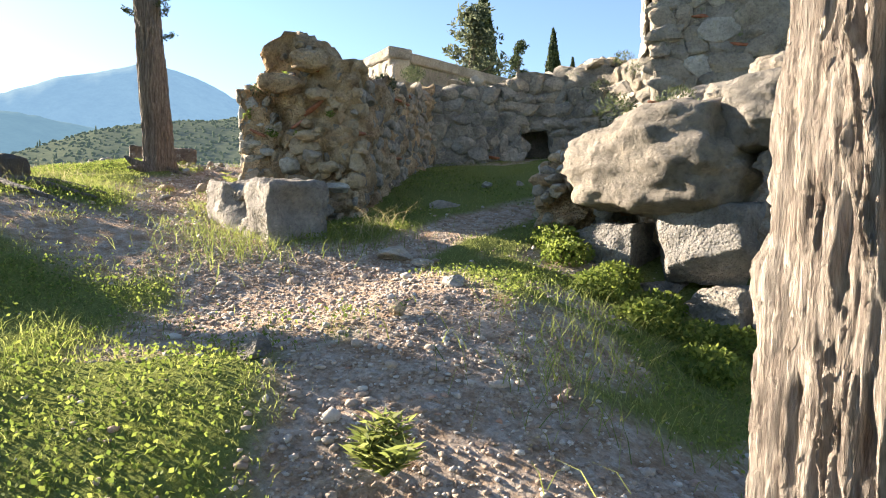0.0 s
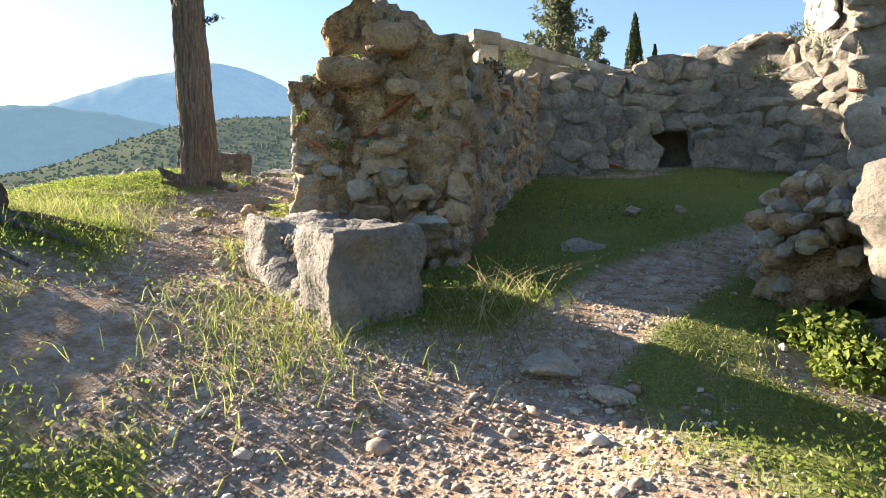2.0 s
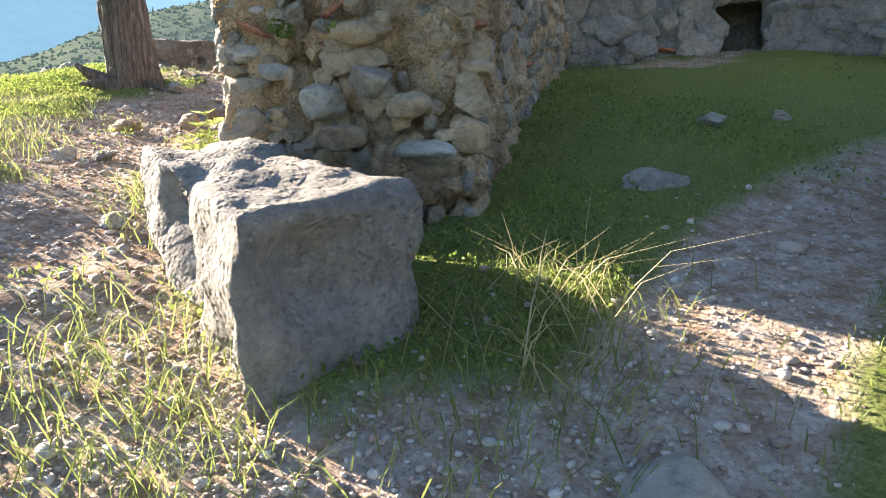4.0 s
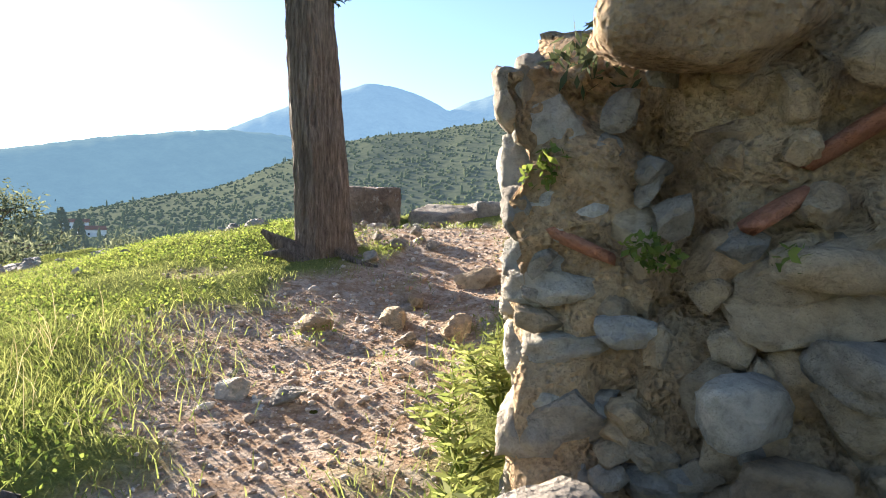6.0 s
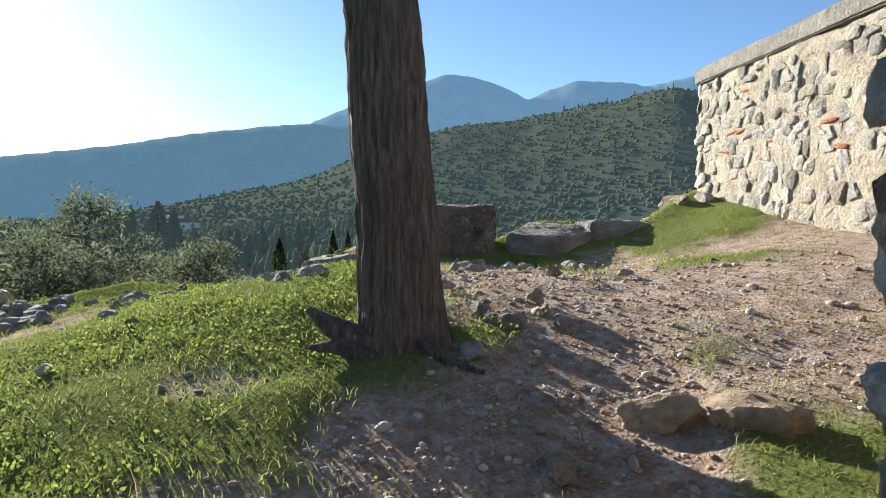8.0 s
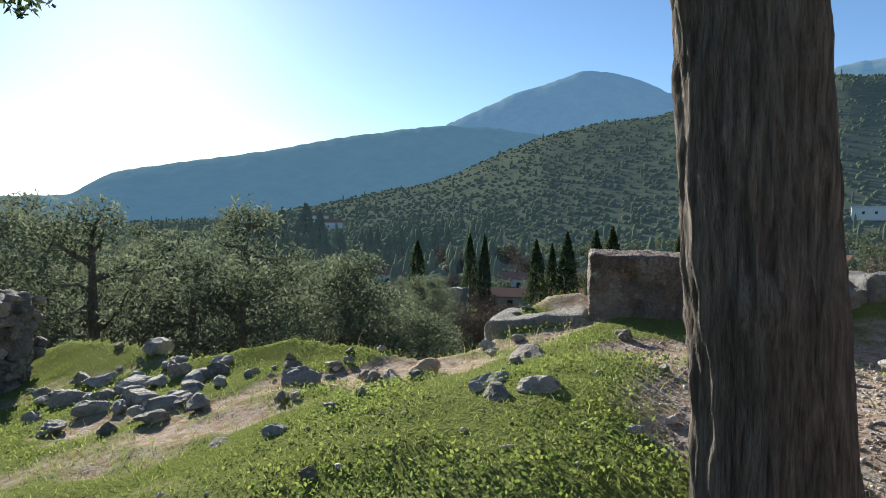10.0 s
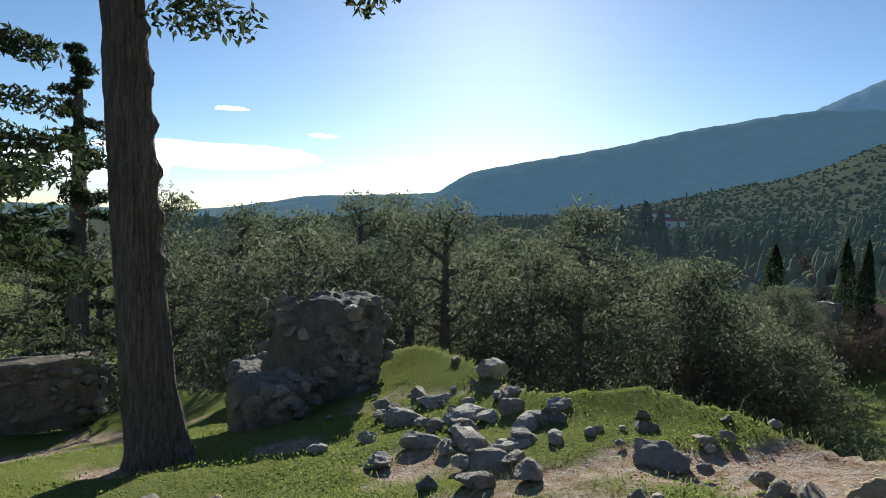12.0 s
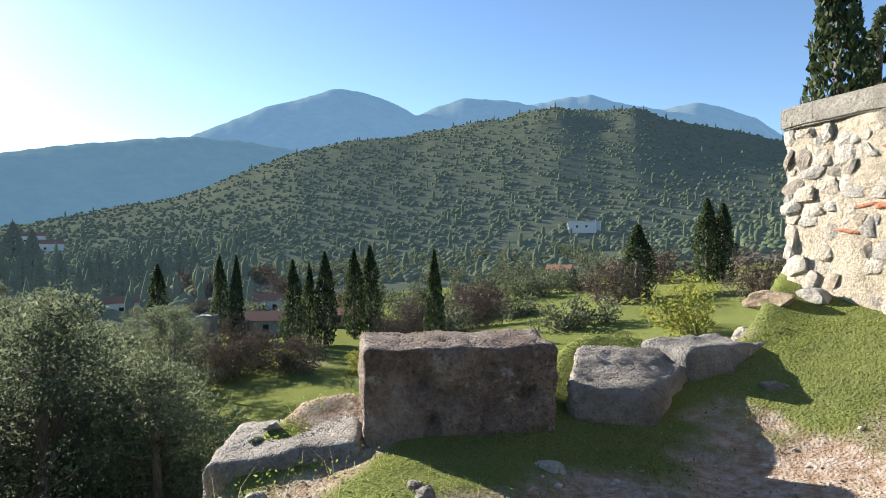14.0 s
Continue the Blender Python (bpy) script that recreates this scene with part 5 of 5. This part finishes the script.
# bushes on the slope under the edge
bush_kinds = [("scrub", bush(2.0, np.random.default_rng(71), SCRUB_MAT, 1700, 0.18)), ("olive", bush(3.2, np.random.default_rng(72), OLIVE_MAT, 1000, 0.42)), ("yellow", bush(3.0, np.random.default_rng(73), YELLOW_MAT, 1700, 0.28)), ("bare", bush(3.0, np.random.default_rng(74), BARE_MAT, 2200, 0.5, True))]
BUSHES = [("scrub", 47, 22, 1.6), ("scrub", 50, 26, 1.2), ("scrub", 44, 25, 1.0), ("scrub", 55, 20, 1.0), ("yellow", 49, 30, 0.6), ("olive", 52, 34, 0.9), ("scrub", 61, 18, 1.0), ("scrub", 41, 30, 0.8),
          ("yellow", 3.2, 68, 1.9), ("olive", 11, 80, 1.3), ("olive", 14, 78, 1.2), ("scrub", 18, 70, 1.2), ("scrub", 16, 62, 1.2), ("bare", 9, 100, 2.2), ("bare", 21, 95, 1.9), ("bare", 40, 80, 1.6), ("bare", 37, 74, 1.4), ("bare", 43, 78, 1.5), ("bare", 45, 86, 1.5), ("olive", 24, 85, 1.3), ("olive", 26, 95, 1.4), ("olive", 22, 105, 1.4), ("olive", 19, 120, 1.5),
          ("olive", 28, 110, 1.5), ("olive", 30, 100, 1.3), ("olive", 15, 125, 1.6), ("olive", 12, 130, 1.6), ("bare", 5, 130, 2.2), ("olive", 33, 120, 1.5), ("bare", -2, 95, 2.2), ("yellow", 38, 78, 0.8), ("bare", 28, 80, 1.3), ("olive", 36, 110, 1.4), ("olive", 8.5, 140, 1.6), ("yellow", 32, 70, 0.8), ("olive", 17, 100, 1.3), ("olive", 41, 120, 1.5)]
spare = random.Random(12)
BUSHES += [("scrub", spare.uniform(42, 66), spare.uniform(13, 45), spare.uniform(1.2, 2.2)) for _ in range(36)]
BUSHES += [("olive", spare.uniform(2, 42), spare.uniform(120, 240), spare.uniform(1.0, 1.6)) for _ in range(64)]
BUSHES += [("bare", spare.uniform(20, 46), spare.uniform(85, 190), spare.uniform(1.2, 1.9)) for _ in range(14)]
texts = {"scrub": "dense grey-green scrub bush on the slope", "olive": "silvery olive tree in the valley field", "yellow": "yellow-green leafy tree in the field", "bare": "bare brown winter tree in the valley"}
used = set()
for kind, az, dist, sc in BUSHES:
    src = dict(bush_kinds)[kind]
    ob = src if kind not in used else copy_thing(src, Matrix())
    used.add(kind)
    ob.name = "bush" if kind == "scrub" else "tree"
    place(ob, *spot(az, dist), sc, r.uniform(0, 6), 0.15)
    tagged(ob, texts[kind], "bush" if kind == "scrub" else "tree", kind + " growth in the valley")


# ---- woods and scrub over the far slopes: one sheet of many crowns ----
def far_woods():
    g = np.random.default_rng(3)
    bm = bmesh.new()
    bmesh.ops.create_icosphere(bm, subdivisions=1, radius=1.0)
    bm.verts.ensure_lookup_table()
    bv = np.array([v.co[:] for v in bm.verts])
    bf = np.array([[v.index for v in f.verts] for f in bm.faces])
    bm.free()
    n = 16500
    dist = 110 * (820 / 110.0) ** g.uniform(0, 1, n) ** 0.72
    az = g.uniform(-12, 100, n)
    keep = (fbm(az * dist / 1500, dist / 70, 3, 5) > -0.16 - 0.0002 * dist)
    keep &= ~((dist < 165) & (az < 40))
    dist, az = dist[keep], az[keep]
    x, y = CENTRE[0] - dist * np.sin(np.radians(az)), CENTRE[1] + dist * np.cos(np.radians(az))
    z = land(x, y)
    n = len(x)
    wooded = (az > 40) & (az < 68) & (dist < 360)
    tall = g.uniform(0, 1, n) < np.where(wooded, 0.2, 0.03)
    w = g.uniform(0.8, 2.0, n) * np.where(tall, 0.6, 1)
    w = w * np.where(wooded & ~tall, 1.5, 1.0)
    h = np.where(tall, g.uniform(3, 5.5, n), w * g.uniform(0.6, 0.9, n))
    jit = 1 + 0.35 * (g.uniform(size=(n, len(bv), 1)) - 0.5)
    v = bv[None] * jit * np.stack([w, w, h], -1)[:, None, :] + np.stack([x, y, z + h * 0.5], -1)[:, None, :]
    f = (bf[None] + (np.arange(n) * len(bv))[:, None, None]).reshape(-1, 3)
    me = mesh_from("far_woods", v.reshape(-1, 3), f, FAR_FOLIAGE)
    thing("far_woods", "olive groves, scrub and cypresses covering the far slopes", "woods", kind="stuff", data=me)


far_woods()


# ---- houses in the valley ----
def box_mesh(name, sx, sy, sz, material):
    bm = bmesh.new()
    bmesh.ops.create_cube(bm, size=1.0)
    bmesh.ops.scale(bm, vec=(sx, sy, sz), verts=bm.verts)
    bmesh.ops.bevel(bm, geom=bm.edges[:], offset=min(sx, sy, sz) * 0.04, segments=1, affect="EDGES")
    me = bpy.data.meshes.new(name)
    bm.to_mesh(me)
    bm.free()
    me.materials.append(material)
    return me


def house(label, px, py, sx, sy, h, ang, wall_mat, pitch=1.2, z=None, flat_roof=False, openings=2):
    z = float(land(px, py)) if z is None else z
    ob = thing("house", label, "house", "houses in the valley", m=pose(px, py, z - 0.3, 0, 0, ang))
    part("wall", box_mesh("wall", sx, sy, h + 0.3, wall_mat), ob, m=pose(0, 0, (h + 0.3) / 2))
    if flat_roof:
        part("roof", box_mesh("roof", sx + 0.4, sy + 0.4, 0.3, PLASTER), ob, m=pose(0, 0, h + 0.45))
    else:
        e = 0.4
        v = [(-sx / 2 - e, -sy / 2 - e, 0), (sx / 2 + e, -sy / 2 - e, 0), (sx / 2 + e, sy / 2 + e, 0), (-sx / 2 - e, sy / 2 + e, 0), (-sx / 2 - e, 0, pitch), (sx / 2 + e, 0, pitch)]
        me = bpy.data.meshes.new("roof")
        me.from_pydata(v, [], [(0, 1, 5, 4), (2, 3, 4, 5), (0, 4, 3), (1, 2, 5), (3, 2, 1, 0)])
        me.materials.append(ROOF_TILE)
        part("roof", me, ob, m=pose(0, 0, h + 0.3))
    for k in range(openings):
        part("window", box_mesh("window", 0.9, 0.12, 1.0, DARK_OPENING), ob, m=pose(-sx / 2 + sx * (k + 1) / (openings + 1), -sy / 2 - 0.02, h * 0.55 + 0.3))
    return ob


house("low stone farmhouse with a worn tiled roof in the valley", -72, 90, 8, 5, 2.4, 30, CREAM_MORTAR)
house("small red-roofed shed in the valley", -60, 96, 5, 3.5, 1.8, 20, WARM_STONE, 0.9)
house("low red-roofed outbuilding in the valley", -66, 98, 6, 3.5, 1.8, 20, WARM_STONE, 0.9)
house("white flat-roofed house on the far field", -61, 303, 13, 9, 5, -5, PLASTER, flat_roof=True)
house("small white house among the trees", -84, 108, 6, 4, 2.6, 30, PLASTER)
house("small white house among olive trees", -38, 150, 5, 4, 2.6, 0, PLASTER)
house("white house in the far village", -438, 236, 16, 9, 7, 60, PLASTER, 2)
house("tile-roofed house in the far village", -350, 240, 14, 9, 6, 55, PLASTER, 2)
house("tile-roofed house in the far village", -300, 215, 12, 8, 5, 65, PLASTER, 2)
house("pale house half hidden by pines", -112, 100, 8, 5, 3, 50, PLASTER)
pillar = thing("gate_pillar", "ruined grey stone pillar beside the farmhouse", "pillar")
part("core", masonry_core("core", [(-69.4, 74.0), (-67.2, 74.6)], 1.6, lambda x, y: float(land(x, y)) - 0.5, lambda s: float(land(-68.3, 74)) + 5.0, GREY_MORTAR, 0.4, 0.12, 31), pillar)

# ---- thin clouds low in the west ----
def cloud(az, el, width, height, seed, dist=3600):
    g = np.random.default_rng(seed)
    a, e = radians(az), radians(el)
    c = Vector((CENTRE[0] - dist * math.sin(a) * math.cos(e), CENTRE[1] + dist * math.cos(a) * math.cos(e), dist * math.sin(e)))
    me = rock_mesh("cloud", CLOUD, seed, 2, 4, 0.0, 0.3)
    thing("backdrop_cloud", "thin white streak of cloud low in the sky", "cloud", "clouds in the west", "structure", m=Matrix.LocRotScale(c, Euler((0, 0, a)), (dist * math.radians(width) / 2, dist * 0.01, dist * math.radians(height) / 2)), data=me)


cloud(96, 4.6, 18, 2.2, 601)
cloud(85.5, 6.8, 2.6, 0.4, 602)
cloud(93.5, 8.6, 3.2, 0.35, 603)
cloud(103, 3.2, 14, 2.4, 604)


# ---- stumps, steps and plants by the path ----
stump = thing("tree_stump", "old grey split tree stump with roots on the earth bank", "stump")
sz0 = gz(-5.55, 6.55)
part("trunk", trunk_mesh("trunk", [(0, 0, 0), (0.02, 0, 0.2), (0.05, 0, 0.42)], [0.42, 0.3, 0.24], OLD_WOOD, 60, 0.02, 0.03, 0.3, 14, 0.15, 4), stump, m=pose(-5.55, 6.6, sz0 - 0.12))
part("splinter", rock_mesh("splinter", OLD_WOOD, 611, 5, 4, 0.7, 0.08), stump, "pale sawn wedge", m=set_pose(-5.2, 6.55, sz0 + 0.12, 0.2, 0.3, 0.12, 0.2, 0.25))
roots = []
for ang, ln in [(-0.6, 1.6), (-0.9, 2.0), (-1.3, 1.6), (-0.2, 1.3), (-1.8, 1.2)]:
    seg = []
    for k in range(9):
        x, y = -5.4 + math.cos(ang + 0.05 * k) * ln * k / 8, 6.5 + math.sin(ang + 0.05 * k) * ln * k / 8
        seg.append((Vector((x, y, gz(x, y) + 0.03)), 0.07 * (1 - 0.8 * k / 8)))
    roots.append(seg)
part("root", limb_mesh("root", roots, OLD_WOOD, 8), stump)

def blades(name, x, y, z, height, width, material, rng, lean=0.5, label="", category="grass"):
    """Bent blades of grass rooted at the given spots."""
    n = len(x)
    h, w = height * rng.uniform(0.5, 1.25, n), width * rng.uniform(0.7, 1.3, n)
    a, b = rng.uniform(0, 6.283, n), rng.uniform(0, 6.283, n)
    l = lean * rng.uniform(0.2, 1.2, n) * h
    sx, sy = np.cos(a) * w / 2, np.sin(a) * w / 2
    lx, ly = np.cos(b) * l, np.sin(b) * l
    p = np.stack([x, y, z - 0.02], -1)
    o = lambda dx, dy, dz: p + np.stack([dx, dy, dz], -1)
    v = np.stack([o(-sx, -sy, 0 * h), o(sx, sy, 0 * h), o(lx * 0.35 + sx * 0.8, ly * 0.35 + sy * 0.8, h * 0.6), o(lx * 0.35 - sx * 0.8, ly * 0.35 - sy * 0.8, h * 0.6), o(lx + sx * 0.1, ly + sy * 0.1, h * 0.95), o(lx - sx * 0.1, ly - sy * 0.1, h * 0.95)], 1).reshape(-1, 3)
    i = np.arange(n)[:, None] * 6
    f = np.concatenate([i + np.array([[0, 1, 2, 3]]), i + np.array([[3, 2, 4, 5]])])
    return thing(name, label, category, kind="stuff", data=mesh_from(name, v, f, material, False))


def scatter(n, box, rng, accept):
    x, y = rng.uniform(box[0], box[1], n), rng.uniform(box[2], box[3], n)
    k = accept(x, y) > rng.uniform(0, 1, n)
    return x[k], y[k]


def near_walk(x, y, reach):
    line = [(0.6, -2), (0, 2), (-1, 4.5), (-2.6, 6), (-4, 8), (-5.5, 8.6), (-6.5, 9.3), (-7, 10.5)]
    d = np.full_like(x, 99.0)
    for (ax, ay), (bx, by) in zip(line, line[1:]):
        k = np.clip(((x - ax) * (bx - ax) + (y - ay) * (by - ay)) / ((bx - ax) ** 2 + (by - ay) ** 2), 0, 1)
        d = np.minimum(d, np.hypot(x - ax - k * (bx - ax), y - ay - k * (by - ay)))
    return np.exp(-(d / reach) ** 2)


def in_stone(x, y):
    k = (x > -2.95) & (x < -1.3) & (y > 7.4) & (y < 12)
    k |= (y > 11.7) & (x > -1.2) & (x < 3)
    k |= (x > 1.2) & (x < 3.2) & (y > 4.6 + (2.2 - x)) & (y < 7.5)
    return k


def sward(x, y):
    return (1 - bareness(x, y)) ** 1.3 * ~in_stone(x, y)


g = np.random.default_rng(17)
x, y = scatter(400000, (-16, 3, -2.5, 18), g, lambda x, y: sward(x, y) * (0.28 + near_walk(x, y, 3.4)))
blades("grass", x, y, rough_land(x, y), 0.055, 0.005, GRASS_MAT, g, 1.0, "short fresh green winter grass on the slope")
x, y = scatter(420000, (-15, 2.6, -2, 17), g, lambda x, y: sward(x, y) * smooth(-0.12, 0.12, fbm(x * 1.1, y * 1.1, 3, 41)) * (0.2 + near_walk(x, y, 3.2)))
pts = np.stack([x, y, rough_land(x, y) + g.uniform(0.005, 0.05, len(x))], -1)
thing("ground_weeds", "low clover-like green weeds spread through the grass", "plants", kind="stuff", data=leaves_mesh("ground_weeds", pts, 0.027, 0.017, WEED_MAT, g, 0.3))


def tuft_spots(spots, per, spread):
    c = np.repeat(np.array(spots), per, 0)
    p = c[:, :2] + g.normal(size=(len(c), 2)) * spread
    return p[:, 0], p[:, 1]


LONG = [(-5.0, 6.9), (-4.7, 7.3), (-5.3, 7.4), (-5.0, 7.9), (-5.6, 7.0), (-4.6, 6.6), (-5.5, 8.1), (-6.0, 7.5), (-4.4, 6.2), (-2.0, 5.35), (-1.75, 5.2), (-2.35, 5.75), (-1.0, 5.75), (-0.85, 6.1), (-1.0, 6.5), (-2.75, 7.2), (-3.0, 7.3), (-2.0, 3.1), (0.79, 3.1), (1.06, 3.6), (1.15, 4.2), (-3.2, 8.6), (-3.15, 9.1)]
x, y = tuft_spots(LONG, 230, 0.26)
blades("long_grass", x, y, rough_land(x, y), 0.14, 0.005, GRASS_MAT, g, 1.2, "long fresh green grass tufts beside the path")
x, y = tuft_spots([(-5.1, 6.7), (-4.8, 7.0), (-5.4, 7.2), (-5.6, 7.7), (-4.9, 6.4), (-5.2, 6.2), (-6.0, 7.2)], 34, 0.25)
blades("dry_grass", x, y, rough_land(x, y), 0.3, 0.004, DRY_MAT, g, 0.9, "dry pale seeding grass on the bank")
x, y = tuft_spots([(-0.95, 6.0), (-0.8, 6.3), (-1.0, 6.5)], 22, 0.12)
blades("dry_grass", x, y, rough_land(x, y), 0.3, 0.006, DRY_MAT, g, 1.9, "arching dry grass stalks beside the grey block")
x, y = tuft_spots([(-11.5, 12.4), (-9.4, 12.9), (-10.3, 12.6), (-9.9, 13.6), (-8.6, 13.0), (-12.6, 12.3)], 14, 0.3)
blades("dry_grass", x, y, rough_land(x, y), 0.28, 0.004, DRY_MAT, g, 0.5, "dry brown stalks along the terrace edge")

# leafy weeds in the ditch under the boulders and by the wall
ditch = [(1.33, 5.53, 1.10), (1.61, 5.17, 0.92), (1.15, 5.17, 1.01), (1.42, 4.71, 0.74), (1.79, 4.71, 0.64), (0.97, 5.90, 1.37), (1.70, 4.17, 0.55), (0.88, 6.17, 1.51), (2.06, 4.71, 0.74)]
pts, d = clump_points([(a, b, max(c, gz(a, b) + 0.05)) for a, b, c in ditch], [0.24] * len(ditch), 900, g, 0.6)
thing("ditch_weeds", "broad-leaved green weeds filling the ditch under the boulders", "plants", kind="stuff", data=leaves_mesh("ditch_weeds", pts, 0.05, 0.026, WEED_MAT, g, 0.2, d * 0.5))
ontop = [(-1.40, 8.90, 3.65), (-1.58, 9.45, 3.78), (-1.22, 10.17, 4.10), (-1.31, 10.90, 4.28), (-0.58, 11.99, 4.33), (0.24, 12.18, 4.28), (1.70, 11.90, 4.56), (2.24, 11.36, 4.56), (2.42, 11.08, 4.28), (1.88, 11.49, 4.10), (-2.60, 7.60, 3.30), (1.42, 6.26, 2.74), (1.97, 6.17, 2.78), (2.52, 5.99, 2.74)]
pts, d = clump_points(ontop, [0.2] * len(ontop), 260, g, 0.7)
thing("wall_plants", "small green plants and grass on the ruined wall tops", "plants", kind="stuff", data=leaves_mesh("wall_plants", pts, 0.06, 0.016, SCRUB_MAT, g, 0.5, d * 0.6))
face_plants = [(-2.45, 7.36, 2.75), (-2.4, 7.38, 2.72), (-1.7, 7.38, 2.95), (-2.25, 7.36, 3.42), (-2.75, 7.42, 2.95), (-2.7, 7.42, 3.0), (-2.1, 7.36, 2.72)]
pts, d = clump_points(face_plants, [0.06] * len(face_plants), 60, g, 0.7)
thing("wall_plants", "tiny green plants rooted in the wall's broken end", "plants", kind="stuff", data=leaves_mesh("wall_plants", pts, 0.035, 0.018, WEED_MAT, g, 0.2, d * 0.6))


def spurge(px, py, size):
    ob = thing("spurge_plant", "green spurge plant with whorled narrow leaves beside the wall", "plant", "spurge plants by the wall")
    z = gz(px, py)
    stems, lv, dirs = [], [], []
    for _ in range(9):
        s = walk_limb((px, py, z), (*(g.normal(size=2) * 0.45), 1.0), size * g.uniform(0.7, 1.1), 0.008, g)
        stems.append(s)
        for k in (2, 3, 4, 5, 6):
            for q in range(9):
                a = 6.283 * q / 9 + k
                dv = np.array([math.cos(a), math.sin(a), 0.35])
                lv.append(np.array(s[k][0]) + dv * 0.035), dirs.append(dv * 4)
    part("stem", limb_mesh("stem", stems, WEED_MAT, 5), ob)
    part("foliage", leaves_mesh("foliage", np.array(lv), 0.09, 0.016, GRASS_MAT, g, 0.0, np.array(dirs)), ob)


spurge(-3.12, 7.75, 0.42)
spurge(-3.2, 8.3, 0.34)
spurge(-3.05, 7.4, 0.3)
spurge(0.1, 2.3, 0.2)

# ---- gravel on the paths ----
def gravel(n, box, size, accept, seed, material, label):
    q = np.random.default_rng(seed)
    bm = bmesh.new()
    bmesh.ops.create_icosphere(bm, subdivisions=1, radius=1.0)
    bv = np.array([v.co[:] for v in bm.verts])
    bf = np.array([[v.index for v in f.verts] for f in bm.faces])
    bm.free()
    x, y = scatter(n, box, q, accept)
    m = len(x)
    s = size * q.lognormal(0, 0.45, m)
    a = q.uniform(0, 6.283, m)
    v = bv[None] * (1 + 0.5 * (q.uniform(size=(m, len(bv), 1)) - 0.5)) * (s[:, None] * np.stack([q.uniform(0.8, 1.4, m), q.uniform(0.6, 1.0, m), q.uniform(0.4, 0.8, m)], -1))[:, None, :]
    c, t = np.cos(a)[:, None], np.sin(a)[:, None]
    v = np.stack([v[..., 0] * c - v[..., 1] * t, v[..., 0] * t + v[..., 1] * c, v[..., 2]], -1)
    v += np.stack([x, y, rough_land(x, y) - 0.05 * bareness(x, y) + s * 0.2], -1)[:, None, :]
    f = (bf[None] + (np.arange(m) * len(bv))[:, None, None]).reshape(-1, 3)
    thing("gravel", label, "gravel", kind="stuff", data=mesh_from("gravel", v.reshape(-1, 3), f, material))


def gravel_material():
    m, n, l, p = node_material("mixed_gravel", 0.9)
    isl = n.new("ShaderNodeNewGeometry").outputs["Random Per Island"]
    col = ramp(n, l, isl, [(0.0, (0.22, 0.16, 0.12)), (0.35, (0.34, 0.265, 0.205)), (0.65, (0.44, 0.375, 0.31)), (0.88, (0.54, 0.5, 0.44)), (1.0, (0.4, 0.24, 0.17))])
    fine = tex_noise(n, l, 90, 5)
    l.new(mixed(n, l, 0.5, col, ramp(n, l, fine, [(0.3, (0.6, 0.6, 0.6)), (0.7, (1.15, 1.15, 1.15))]), "MULTIPLY"), p.inputs["Base Color"])
    bumped(n, l, p, [(fine, 0.01)])
    return m


GRAVEL_MAT = gravel_material()
gravel(52000, (-2.5, 1.8, -1.5, 9.0), 0.0085, lambda x, y: bareness(x, y) * near_walk(x, y, 2.2), 1, GRAVEL_MAT, "loose gravel and small stones on the trodden path")
gravel(2400, (-2.2, 1.6, -1, 8), 0.016, lambda x, y: (0.1 + bareness(x, y)) * near_walk(x, y, 1.8), 2, GRAVEL_MAT, "larger loose stones on the trodden path")
gravel(36000, (-8.5, -2.5, 5.5, 15.5), 0.0095, lambda x, y: bareness(x, y) ** 1.5 * near_walk(x, y, 3.0), 3, GRAVEL_MAT, "loose gravel on the upper path")
gravel(1800, (-8.5, -2.5, 5.5, 15), 0.017, lambda x, y: (0.05 + bareness(x, y)) * near_walk(x, y, 3), 4, GRAVEL_MAT, "larger loose stones on the upper path")
